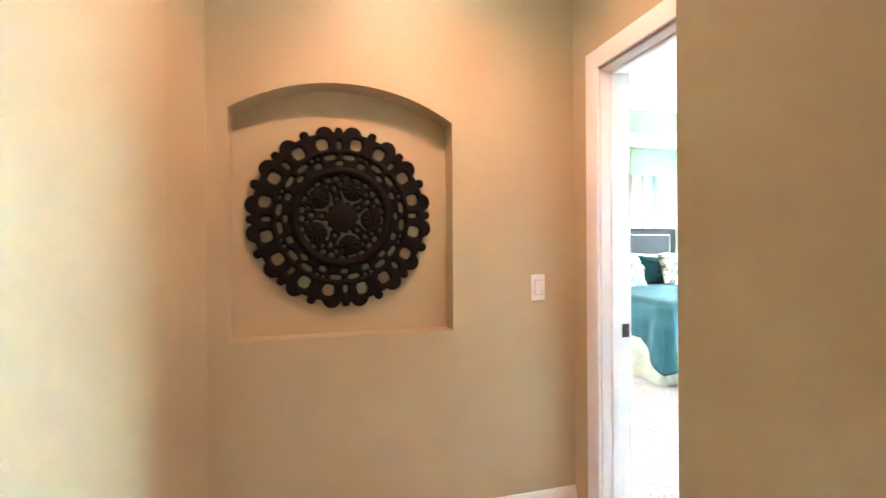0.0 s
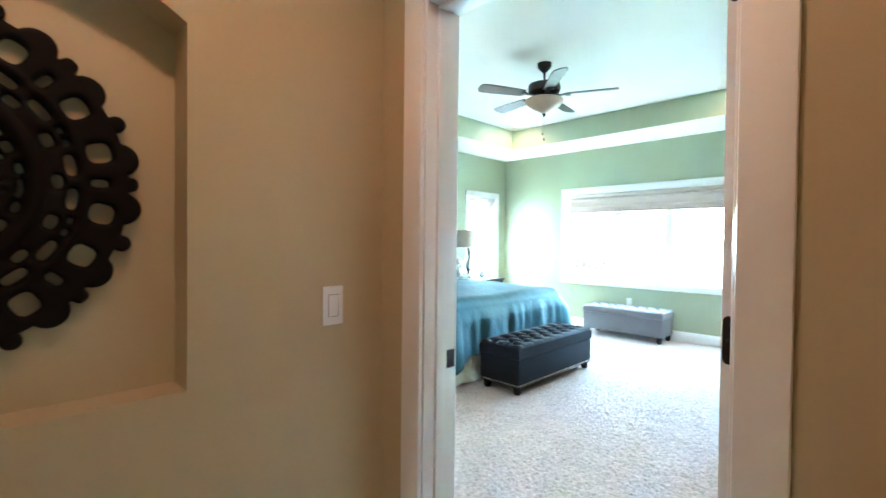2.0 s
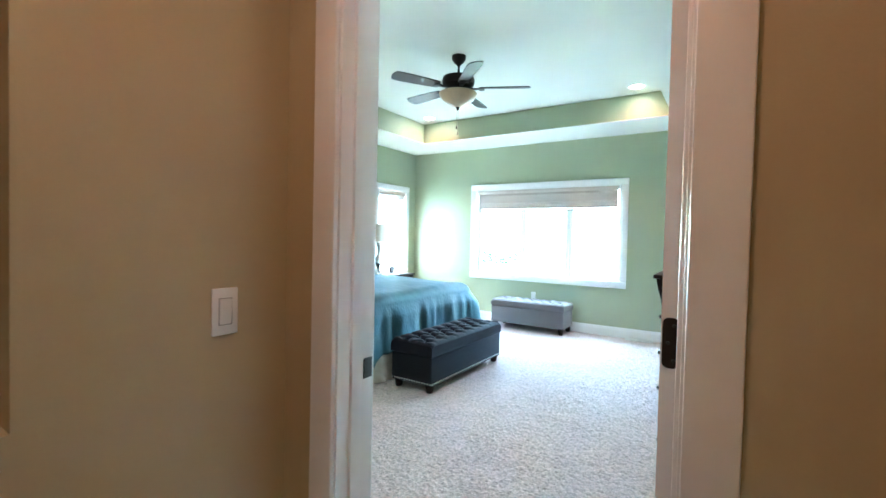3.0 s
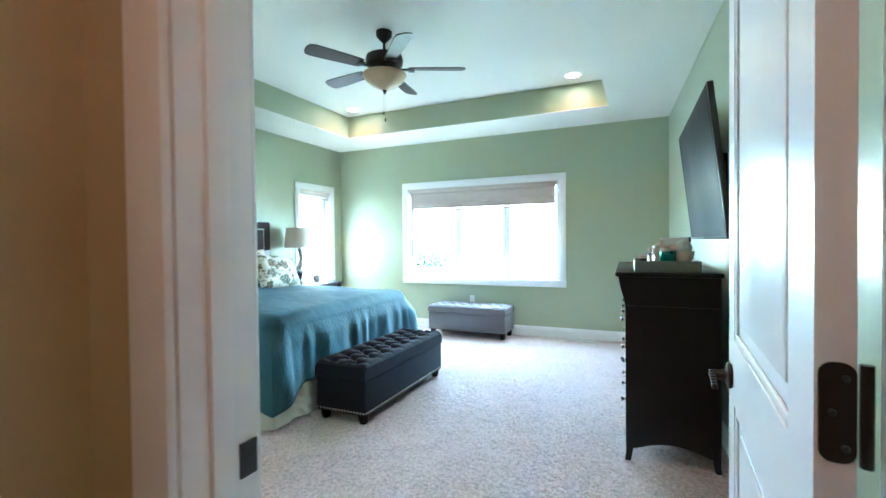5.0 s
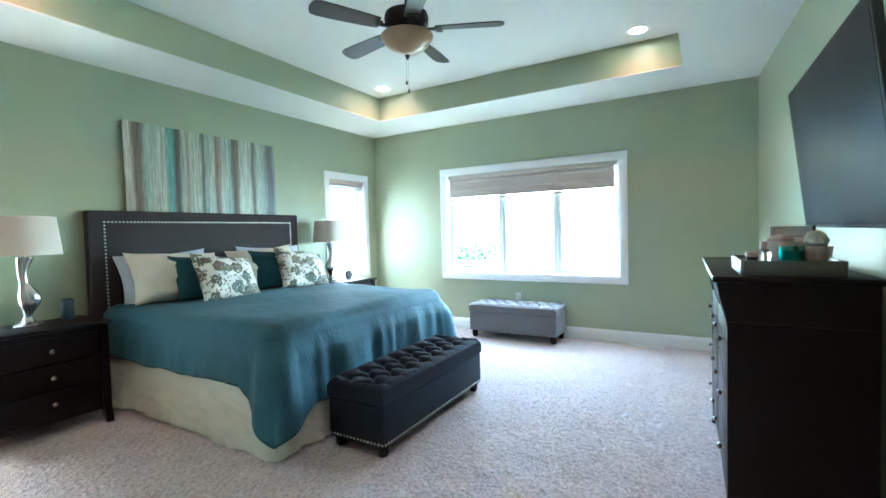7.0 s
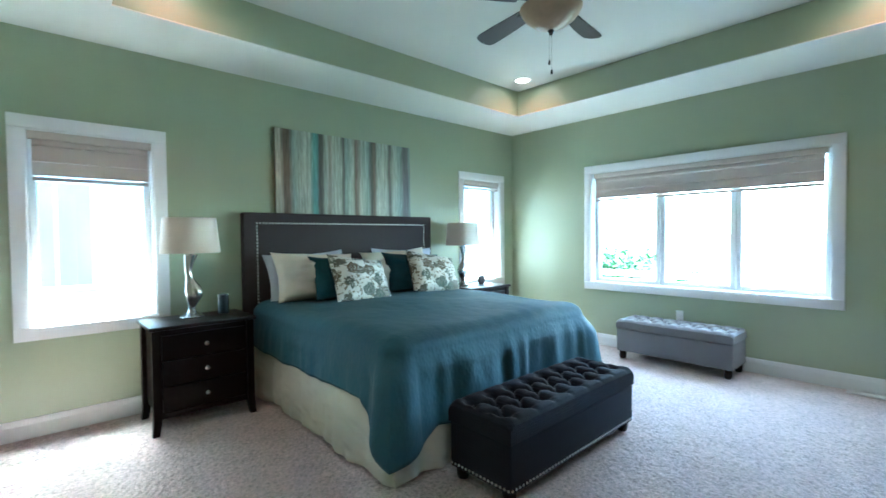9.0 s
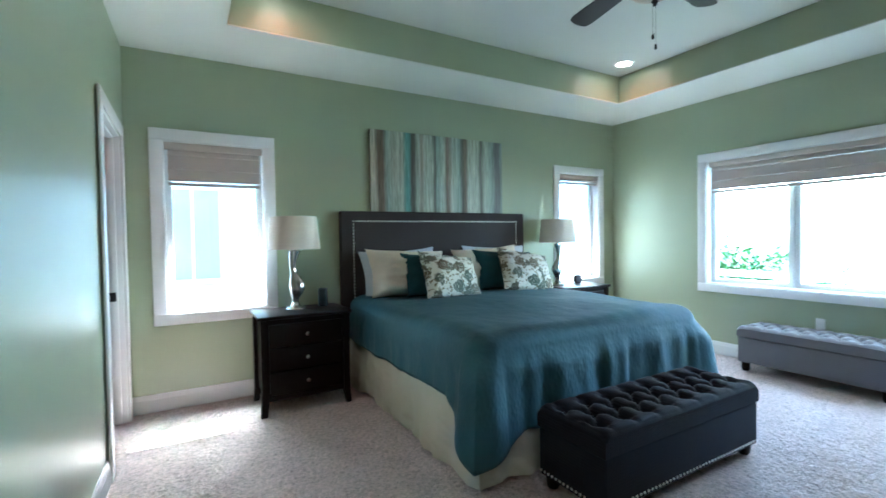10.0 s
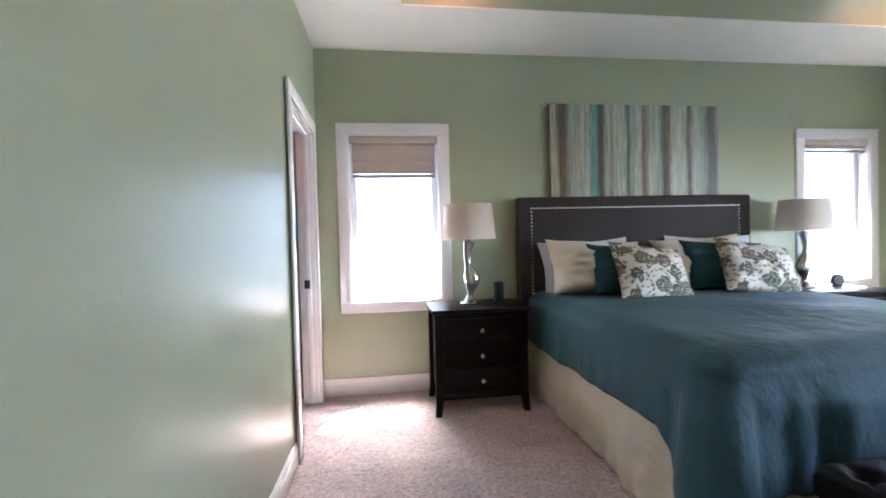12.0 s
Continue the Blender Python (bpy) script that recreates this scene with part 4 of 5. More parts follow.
def quilt_mesh():
    """A sheet laid over the mattress that hangs at both sides and the foot, longest at the two foot corners."""
    W, L, r, roll, hang = BX1 - BX0, BY1 - BY0, 0.135, 0.095, 0.275
    arc = r * math.pi / 2

    def crown(a, b):
        z = BZ + 0.010 * math.sin(a * 5 + 1) * math.sin(b * 4) + 0.008 * noise.noise(Vector((a * 3.1, b * 3.1, 2.0))) + 0.0035 * noise.noise(Vector((a * 13, b * 9, 5.0)))
        return z + 0.016 * math.sin(min(1, max(0, a / W)) * math.pi) * math.sin(min(1, max(0, b / L)) * math.pi)

    # round the edge: point on the inset rim, way out, distance from the nearest foot corner
    rim = []
    n_side, n_foot, n_turn = 110, 130, 26
    for i in range(n_side):
        y = L - (L - r) * i / n_side
        rim.append((r, y, -1.0, 0.0, y - r + 0.17))
    for i in range(n_turn):
        p = math.pi / 2 * i / n_turn
        rim.append((r, r, -math.cos(p), -math.sin(p), abs(p - math.pi / 4) * 0.2165))
    for i in range(n_foot + 1):
        x = r + (W - 2 * r) * i / n_foot
        rim.append((x, r, 0.0, -1.0, min(x - r, W - r - x) + 0.17))
    for i in range(1, n_turn):
        p = math.pi / 2 * i / n_turn
        rim.append((W - r, r, math.sin(p), -math.cos(p), abs(p - math.pi / 4) * 0.2165))
    for i in range(n_side + 1):
        y = r + (L - r) * i / n_side
        rim.append((W - r, y, 1.0, 0.0, y - r + 0.17))

    def drape(k, v):
        cx, cy, nx, ny, q = rim[k]
        tent = max(0.0, 1 - q / 0.33)
        foot = abs(ny)
        long = arc + hang + 0.265 * tent + 0.15 * foot * (1 - tent) + 0.005 * math.sin(k * 0.21)
        d = v * long
        z = crown(cx, cy)
        if d < arc:
            t = d / r
            return (cx + nx * r * math.sin(t), cy + ny * r * math.sin(t), z - roll * (1 - math.cos(t)))
        h = d - arc
        s = cx + cy * 1.7 + k * 0.004
        wave = 0.010 * math.sin(s * 4.3 + 1.3) + (0.25 + 0.75 * foot) * (0.012 * math.sin(s * 11 + 4.1 + math.sin(s * 3)) + 0.007 * math.sin(s * 27 + 1.5 * math.sin(s * 6)))
        wave += 0.010 * noise.noise(Vector((s * 4, h * 3, 1.0))) + 0.004 * noise.noise(Vector((s * 14, h * 8, 3.0)))
        ear = math.exp(-((q - 0.24) / 0.06) ** 2) * (-0.016) + math.exp(-((q - 0.08) / 0.05) ** 2) * 0.012
        out = r + (0.014 + 0.016 * foot) * min(1.0, h / 0.10) + h * 0.04 + (wave * (1 - 0.5 * tent) + ear * min(1.0, h / 0.18)) * min(1.0, h / 0.16)
        out *= 1 + 0.36 * min(1.0, h / 0.14) * min(abs(nx), abs(ny)) / max(abs(nx), abs(ny))
        out += tent * h * 0.13
        return (cx + nx * out, cy + ny * out, z - roll - h)

    bm = bmesh.new()
    drops = 34
    cols = [[bm.verts.new(drape(k, v / drops)) for v in range(drops + 1)] for k in range(len(rim))]
    for a, b in zip(cols, cols[1:]):
        for v in range(drops):
            bm.faces.new((a[v], a[v + 1], b[v + 1], b[v]))
    # the lying part, row by row between the two long sides
    def top(u, w):
        a, b = r + (W - 2 * r) * u, r + (L - r) * w
        return (a, b, crown(a, b))
    grid_sheet(bm, n_foot, n_side, top)
    bmesh.ops.remove_doubles(bm, verts=bm.verts, dist=1e-4)
    bmesh.ops.recalc_face_normals(bm, faces=bm.faces)
    return bm, [drape(k, 1.0) for k in range(len(rim))]


def tube(points, r, seg=8):
    """A round cord along a line of points."""
    bm = bmesh.new()
    rings = []
    pts = [Vector(p) for p in points]
    for i, p in enumerate(pts):
        way = (pts[min(i + 1, len(pts) - 1)] - pts[max(i - 1, 0)]).normalized()
        q = way.to_track_quat("Z", "Y")
        rings.append([bm.verts.new(p + q @ Vector((r * math.cos(2 * math.pi * k / seg), r * math.sin(2 * math.pi * k / seg), 0))) for k in range(seg)])
    for a, b in zip(rings, rings[1:]):
        for k in range(seg):
            bm.faces.new((a[k], a[(k + 1) % seg], b[(k + 1) % seg], b[k]))
    bm.faces.new(rings[0]), bm.faces.new(rings[-1])
    bmesh.ops.recalc_face_normals(bm, faces=bm.faces)
    return bm


quilt = thing("bedspread", BX0, BY0, 0, 0, "crinkled teal quilt spread over the king bed", "bedspread")
sheet, hem = quilt_mesh()
cloth = part("quilt_cloth", sheet, QUILT, quilt)
thick = cloth.modifiers.new("thickness", "SOLIDIFY")
thick.thickness, thick.offset = 0.008, 1.0
part("hem", tube(hem, 0.0065), QUILT, quilt, "corded teal hem")

FLORAL = bpy.data.materials.new("floral_print_cotton")
FLORAL.use_nodes = True
n, l = FLORAL.node_tree.nodes, FLORAL.node_tree.links
co = n.new("ShaderNodeTexCoord")
wob = n.new("ShaderNodeTexNoise")
wob.inputs["Scale"].default_value, wob.inputs["Detail"].default_value = 22, 3
mixv = n.new("ShaderNodeMix")
mixv.data_type, mixv.blend_type = "RGBA", "LINEAR_LIGHT"
mixv.inputs["Factor"].default_value = 0.035
l.new(co.outputs["Object"], wob.inputs["Vector"])
l.new(co.outputs["Object"], mixv.inputs["A"])
l.new(wob.outputs["Color"], mixv.inputs["B"])
big, small = n.new("ShaderNodeTexVoronoi"), n.new("ShaderNodeTexVoronoi")
big.inputs["Scale"].default_value, small.inputs["Scale"].default_value = 7.5, 30
l.new(mixv.outputs["Result"], big.inputs["Vector"])
l.new(mixv.outputs["Result"], small.inputs["Vector"])
blossom, leaf = n.new("ShaderNodeValToRGB"), n.new("ShaderNodeValToRGB")
blossom.color_ramp.interpolation = "CONSTANT"
e0 = blossom.color_ramp.elements
e0[0].color, e0[1].color, e0[1].position = (1, 1, 1, 1), (0, 0, 0, 1), 0.46
for at, v in ((0.10, 0.0), (0.13, 1.0), (0.22, 0.25), (0.25, 1.0), (0.33, 0.15), (0.355, 1.0)):
    e0.new(at).color = (v, v, v, 1)
leaf.color_ramp.interpolation = "CONSTANT"
e1 = leaf.color_ramp.elements
e1[0].color, e1[1].color, e1[1].position = (1, 1, 1, 1), (0, 0, 0, 1), 0.34
l.new(big.outputs["Distance"], blossom.inputs[0])
l.new(small.outputs["Distance"], leaf.inputs[0])
hue = n.new("ShaderNodeMix")
hue.data_type = "RGBA"
hue.inputs["A"].default_value, hue.inputs["B"].default_value = (0.125, 0.090, 0.050, 1), (0.085, 0.115, 0.090, 1)
sepc = n.new("ShaderNodeSeparateColor")
l.new(big.outputs["Color"], sepc.inputs[0])
l.new(sepc.outputs[0], hue.inputs["Factor"])
lay1, lay2 = n.new("ShaderNodeMix"), n.new("ShaderNodeMix")
lay1.data_type = lay2.data_type = "RGBA"
lay1.inputs["A"].default_value, lay1.inputs["B"].default_value = (0.62, 0.60, 0.52, 1), (0.20, 0.17, 0.11, 1)
l.new(leaf.outputs[0], lay1.inputs["Factor"])
l.new(lay1.outputs["Result"], lay2.inputs["A"])
l.new(hue.outputs["Result"], lay2.inputs["B"])
l.new(blossom.outputs[0], lay2.inputs["Factor"])
l.new(lay2.outputs["Result"], n["Principled BSDF"].inputs["Base Color"])
n["Principled BSDF"].inputs["Roughness"].default_value = 0.85


def pillow(name, x, y, z, w, h, fat, lean, turn, roll, cloth, label, piping=None):
    """A stuffed cushion standing on its lower edge: x, z its centre, lean back in degrees."""
    rnd = random.Random(int(x * 1000 + y * 77))
    p = [rnd.uniform(0, 6.28) for _ in range(3)]
    e = solid(name, bmesh.new(), cloth, label, "pillow", smooth=False, group="pillows on the bed")
    bm = bmesh.new()
    nu = 30
    for sgn in (-1, 1):
        def place(u, v, sgn=sgn):
            a, b = 2 * u - 1, 2 * v - 1
            pin_a, pin_b = 1 - 0.085 * (1 - abs(b) ** 1.7), 1 - 0.105 * (1 - abs(a) ** 1.9)
            t = max(0.0, (1 - abs(a) ** 2.6) * (1 - abs(b) ** 2.6)) ** 0.55
            t *= 1 + 0.06 * math.sin(5 * a + p[0]) + 0.05 * math.sin(6 * b + 3 * a + p[1]) + 0.26 * noise.noise(Vector((a * 1.6 + p[2], b * 2.6, p[0]))) + 0.15 * noise.noise(Vector((a * 5 + p[1], b * 7, p[2])))
            return (a * pin_a * w / 2, sgn * t * fat / 2, b * pin_b * h / 2 - 0.02 * t * (1 - b))
        grid_sheet(bm, nu, nu, place)
    bmesh.ops.remove_doubles(bm, verts=bm.verts, dist=1e-4)
    bmesh.ops.recalc_face_normals(bm, faces=bm.faces)
    e.data = mesh_of(bm, name, cloth, True)
    e.matrix_world = pose(x, y, z, 0, 0, turn) @ pose(0, 0, 0, -lean, 0, 0) @ pose(0, 0, 0, 0, roll, 0)
    return e


pillow("pillow", 3.66, 5.955, 0.965, 0.80, 0.47, 0.15, 14, 2, -2, LAVENDER, "pale blue pillow leaning against the headboard")
pillow("pillow", 4.78, 5.955, 0.975, 0.80, 0.47, 0.15, 14, -1, 1, LAVENDER, "pale blue pillow leaning against the headboard")
pillow("pillow", 3.69, 5.83, 0.975, 0.82, 0.46, 0.29, 24, 4, 3, CREAM, "cream pillow sham leaning on the pillow behind")
pillow("pillow", 4.60, 5.83, 0.980, 0.80, 0.46, 0.28, 23, -2, -3, CREAM, "cream pillow sham leaning on the pillow behind")
pillow("cushion", 3.86, 5.69, 0.955, 0.62, 0.42, 0.19, 27, 6, 5, TEAL_DARK, "dark teal cushion leaning on a cream sham")
pillow("cushion", 4.70, 5.69, 0.960, 0.70, 0.43, 0.19, 27, -3, 4, TEAL_DARK, "dark teal cushion leaning on a cream sham")
pillow("cushion", 3.955, 5.53, 0.945, 0.60, 0.47, 0.22, 32, 8, 9, FLORAL, "square cushion with a brown and teal floral print")
pillow("cushion", 4.835, 5.54, 0.945, 0.62, 0.47, 0.22, 32, 2, 12, FLORAL, "square cushion with a brown and teal floral print")

# ---- nightstands ----


def nightstand():
    e = thing("nightstand", 2.68, 5.765, 0, 0, "espresso wooden nightstand with three drawers and nickel knobs", "nightstand", "nightstands")
    w, d, h = 0.66, 0.45, 0.738
    part("top", boxed(-w / 2 - 0.018, -d / 2 - 0.018, h - 0.026, w / 2 + 0.018, d / 2, h, 0.006), ESPRESSO, e)
    part("body", boxed(-w / 2 + 0.03, -d / 2 + 0.02, 0.125, w / 2 - 0.03, d / 2 - 0.01, h - 0.026), ESPRESSO, e)
    part("apron", boxed(-w / 2 + 0.05, -d / 2 + 0.012, 0.105, w / 2 - 0.05, -d / 2 + 0.03, 0.145, 0.004), ESPRESSO, e)
    for sx in (-1, 1):
        for sy in (-1, 1):
            leg = bmesh.new()
            for z0, z1, a, b in ((0.10, h - 0.026, 0.05, 0.05), (0.0, 0.10, 0.034, 0.05)):
                xs = [sx * w / 2, sx * (w / 2 - a)]
                ys = [sy * d / 2, sy * (d / 2 - a)]
                xt = [sx * w / 2, sx * (w / 2 - b)]
                yt = [sy * d / 2, sy * (d / 2 - b)]
                flare = 0.008 if z0 == 0 else 0.0
                low = [(xs[0] + sx * flare, ys[0] + sy * flare), (xs[1], ys[0] + sy * flare), (xs[1], ys[1]), (xs[0] + sx * flare, ys[1])]
                high = [(xt[0], yt[0]), (xt[1], yt[0]), (xt[1], yt[1]), (xt[0], yt[1])]
                vl, vh = [leg.verts.new((*p, z0)) for p in low], [leg.verts.new((*p, z1)) for p in high]
                leg.faces.new(vl), leg.faces.new(vh)
                for i in range(4):
                    leg.faces.new((vl[i], vl[(i + 1) % 4], vh[(i + 1) % 4], vh[i]))
            bmesh.ops.recalc_face_normals(leg, faces=leg.faces)
            part("leg", leg, ESPRESSO, e, smooth=False)
    for i in range(3):
        z0 = 0.150 + i * 0.176
        dr = part("drawer", boxed(-w / 2 + 0.058, -d / 2 + 0.006, z0, w / 2 - 0.058, -d / 2 + 0.022, z0 + 0.168, 0.004), ESPRESSO, e)
        part("knob", turned([(0, 0), (0.007, 0), (0.006, 0.010), (0.015, 0.018), (0.016, 0.024), (0.010, 0.029), (0, 0.030)], 16, m=pose(0, -d / 2 + 0.006, z0 + 0.084, 90)), STEEL, dr, "brushed nickel knob")
    return e


stand = nightstand()
copy_thing(stand, pose(5.71, 5.765, 0))


def table_lamp(x, y, z, turn):
    e = thing("table_lamp", x, y, z, turn, "silver table lamp with a wave-shaped base and a cream drum shade", "lamp", "bedside lamps")
    part("foot", turned([(0, 0), (0.080, 0), (0.082, 0.006), (0.074, 0.014), (0.052, 0.024), (0.036, 0.036), (0.027, 0.05), (0.025, 0.062), (0.030, 0.068), (0.018, 0.076), (0, 0.078)], 28), STEEL, e)
    stem = bmesh.new()
    rings = []
    for i in range(25):
        t = i / 24
        z0 = 0.074 + t * 0.395
        off = 0.020 * math.sin(t * 2 * math.pi * 0.95 + 0.35) * math.sin(math.pi * t) ** 0.4
        rx = 0.024 + 0.038 * math.sin(math.pi * min(1, t * 1.75)) ** 1.4 * (t < 0.57) + 0.024 * max(0, (t - 0.62) / 0.38) ** 1.6
        ry = 0.022 + 0.030 * math.sin(math.pi * min(1, t * 1.75)) ** 1.4 * (t < 0.57) + 0.018 * max(0, (t - 0.62) / 0.38) ** 1.6
        rings.append([stem.verts.new((off + rx * math.cos(2 * math.pi * k / 20), ry * math.sin(2 * math.pi * k / 20), z0)) for k in range(20)])
    for a, b in zip(rings, rings[1:]):
        for k in range(20):
            stem.faces.new((a[k], a[(k + 1) % 20], b[(k + 1) % 20], b[k]))
    stem.faces.new(rings[-1]), stem.faces.new(rings[0])
    bmesh.ops.recalc_face_normals(stem, faces=stem.faces)
    part("stem", stem, STEEL, e, "polished silver wave-shaped stem")
    part("socket", turned([(0, 0.465), (0.042, 0.465), (0.042, 0.470), (0.014, 0.476), (0.014, 0.52), (0, 0.52)], 16), STEEL, e)
    part("shade", turned([(0.201, 0.483), (0.203, 0.486), (0.178, 0.742), (0.174, 0.744), (0.172, 0.740), (0.197, 0.488), (0.201, 0.483)], 40), LAMPSHADE, e, "cream fabric drum shade")
    part("harp", turned([(0.003, 0.50), (0.003, 0.70)], 8), STEEL, e)
    return e


table_lamp(2.658, 5.82, 0.738, 0)
table_lamp(5.545, 5.83, 0.738, 180)
candle = thing("candle", 2.888, 5.85, 0.738, 0, "dark teal pillar candle on the nightstand", "candle")
part("wax", turned([(0, 0), (0.038, 0), (0.040, 0.004), (0.040, 0.145), (0.036, 0.150), (0.020, 0.144), (0, 0.143)], 28), CANDLE, candle)
part("wick", turned([(0.0012, 0.143), (0.0012, 0.156), (0, 0.157)], 6), BLACK, candle)
clock = thing("alarm_clock", 5.83, 5.80, 0.738, -12, "small round dark alarm clock on the nightstand", "clock")
part("case", turned([(0, 0), (0.044, 0), (0.050, 0.006), (0.050, 0.026), (0.042, 0.032), (0, 0.032)], 28, m=pose(0, 0.016, 0.056, 90)), BLACK, clock)
part("dial", turned([(0, 0), (0.038, 0), (0.038, 0.001), (0, 0.001)], 28, m=pose(0, -0.0165, 0.056, 90)), GREY, clock, "grey clock dial")
for a, ln in ((40, 0.020), (-60, 0.030)):
    part("clock_hand", boxed(-0.0012, -0.0195, 0.0, 0.0012, -0.0185, ln, m=pose(0, 0, 0.056, 0, a, 0)), BLACK, clock)
part("stand", boxed(-0.034, -0.012, 0.0, 0.034, 0.024, 0.012, 0.003), BLACK, clock)

# ---- benches ----


def storage_bench(name, x, y, turn, length, depth, foot, seam, top, cols, rows, cloth, label, studs):
    e = thing(name, x, y, 0, turn, label, "bench", "storage benches")
    a, b = length / 2, depth / 2
    part("body", boxed(-a + 0.006, -b + 0.006, foot, a - 0.006, b - 0.006, seam - 0.004, 0.010, seg=3), cloth, e)
    # tufted lid: puffs between deep buttons
    sx, sy = length / cols, depth / rows
    buttons = []
    for j in range(1, rows):
        for i in range(cols + 1):
            bx = -a + (i + (0.5 if j % 2 else 0.0)) * sx
            if -a + sx * 0.35 < bx < a - sx * 0.35:
                buttons.append((bx, -b + j * sy))
    def place(u, v):
        px, py = -a + u * length, -b + v * depth
        ex, ey = min(u, 1 - u) * length, min(v, 1 - v) * depth
        edge = min(1.0, ex / 0.05) * min(1.0, ey / 0.05)
        rim = 1 - (1 - min(1.0, ex / 0.04)) ** 2.2 * 0.5 - (1 - min(1.0, ey / 0.04)) ** 2.2 * 0.5
        dip = 0.0
        for bx, by in buttons:
            dx, dy = (px - bx) / sx, (py - by) / sy
            dip = max(dip, math.exp(-(dx * dx + dy * dy) * 14))
        # creases run diagonally from button to button
        p1, p2 = (px + a) / sx - (py + b) / (2 * sy), (px + a) / sx + (py + b) / (2 * sy)
        c = max(math.exp(-((p1 - round(p1)) * 8.5) ** 2), math.exp(-((p2 - round(p2)) * 8.5) ** 2))
        inner = min(1.0, max(0.0, (ey - sy * 0.55) / (sy * 0.25)))
        c2 = math.exp(-(((px + a) / sx - 0.5 - round((px + a) / sx - 0.5)) * 9) ** 2) * (1 - inner) * 0.9
        z = top - 0.034 * dip - 0.020 * c * inner * edge - 0.016 * c2 * edge - 0.055 * (1 - max(0.0, rim))
        return (px, py, z)
    lid = grid_sheet(bmesh.new(), int(length / 0.0125), int(depth / 0.0125), place)
    nu, nv = int(length / 0.0125), int(depth / 0.0125)
    rim_edges = [ed for ed in lid.edges if ed.is_boundary]
    got = bmesh.ops.extrude_edge_only(lid, edges=rim_edges)["geom"]
    for vtx in (g for g in got if isinstance(g, bmesh.types.BMVert)):
        vtx.co.z = seam
    bmesh.ops.recalc_face_normals(lid, faces=lid.faces)
    cushion = part("lid", lid, cloth, e, "button-tufted lid")
    for bx, by in buttons:
        part("button", turned([(0.011, -0.003), (0.010, 0.002), (0.006, 0.005), (0, 0.006)], 10, bx, by, Matrix.Translation((0, 0, top - 0.034))), cloth, cushion)
    for px in (-a + 0.055, a - 0.055):
        for py in (-b + 0.055, b - 0.055):
            part("foot", turned([(0, 0), (0.026, 0), (0.034, 0.02), (0.036, foot * 0.75), (0.040, foot), (0, foot)], 16, px, py), ESPRESSO, e, "dark turned wooden foot")
    if studs:
        nb = bmesh.new()
        k = int(length / 0.029)
        for sgn, rot in ((-1, pose(0, 0, 0, 90)), (1, pose(0, 0, 0, -90))):
            stud_row(nb, [(-a + 0.02 + (length - 0.04) * i / k, sgn * (b - 0.006), foot + 0.022) for i in range(k + 1)], 0.0078, rot)
        k = int(depth / 0.029)
        for sgn, rot in ((-1, pose(0, 0, 0, 0, -90)), (1, pose(0, 0, 0, 0, 90))):
            stud_row(nb, [(sgn * (a - 0.006), -b + 0.02 + (depth - 0.04) * i / k, foot + 0.022) for i in range(k + 1)], 0.0078, rot)
        part("nailhead_trim", nb, NAIL, e, "row of nickel nailheads")
    return e


storage_bench("storage_bench", 4.11, 3.628, 0.3, 1.31, 0.435, 0.065, 0.315, 0.432, 8, 4, NAVY, "dark navy tufted storage bench with nailheads before the bed", True)
storage_bench("storage_bench", 6.60, 3.808, -90.3, 1.10, 0.42, 0.085, 0.325, 0.425, 8, 4, GREY, "grey tufted storage bench under the wide window", False)

# ---- dresser and what stands on it ----
dresser = thing("dresser", 4.292, 1.535, 0, 1.8, "espresso wooden dresser with nickel knobs against the wall", "dresser")
dw, dd, dh = 1.25, 0.50, 1.095
part("top", boxed(-dw / 2 - 0.03, -dd / 2 - 0.01, dh - 0.026, dw / 2 + 0.03, dd / 2 + 0.035, dh, 0.007), ESPRESSO, dresser)
for sgn in (-1, 1):
    side = [(-dd / 2, 0.13), (dd / 2 - 0.02, 0.13), (dd / 2 - 0.02, 0.88), (dd / 2 - 0.012, 0.94), (dd / 2 + 0.006, 1.0), (dd / 2 + 0.018, dh - 0.026), (-dd / 2, dh - 0.026)]
    part("side_panel", prism(bmesh.new(), side, *sorted((sgn * dw / 2, sgn * (dw / 2 - 0.024))), "x"), ESPRESSO, dresser, smooth=False)
    part("side_moulding", boxed(*sorted((sgn * dw / 2, sgn * (dw / 2 + 0.004)))[:1], -dd / 2 + 0.01, 0.895, sorted((sgn * dw / 2, sgn * (dw / 2 + 0.004)))[1], dd / 2 - 0.02, 0.902), ESPRESSO, dresser)
    arch = [(-dd / 2 + 0.05 + (dd - 0.12) * i / 12, 0.075 + 0.045 * math.sin(math.pi * i / 12)) for i in range(13)]
    ap = [(-dd / 2 + 0.03, 0.075)] + arch + [(dd / 2 - 0.045, 0.075), (dd / 2 - 0.045, 0.145), (-dd / 2 + 0.03, 0.145)]
    part("side_apron", prism(bmesh.new(), ap, *sorted((sgn * (dw / 2 - 0.002), sgn * (dw / 2 - 0.02))), "x"), ESPRESSO, dresser, smooth=False)
    for py, fl in ((-dd / 2, -1), (dd / 2 - 0.02, 1)):
        y_in = py - fl * 0.05
        ftl = [(py + fl * 0.004, 0.0), (py - fl * 0.026, 0.0), (y_in + fl * 0.012, 0.06), (y_in, 0.13), (py, 0.13), (py - fl * 0.002, 0.05)]
        part("foot", prism(bmesh.new(), ftl, *sorted((sgn * (dw / 2 - 0.045), sgn * (dw / 2 + 0.001))), "x"), ESPRESSO, dresser, smooth=False)
part("back_panel", boxed(-dw / 2 + 0.024, -dd / 2, 0.12, dw / 2 - 0.024, -dd / 2 + 0.012, dh - 0.026), ESPRESSO, dresser)
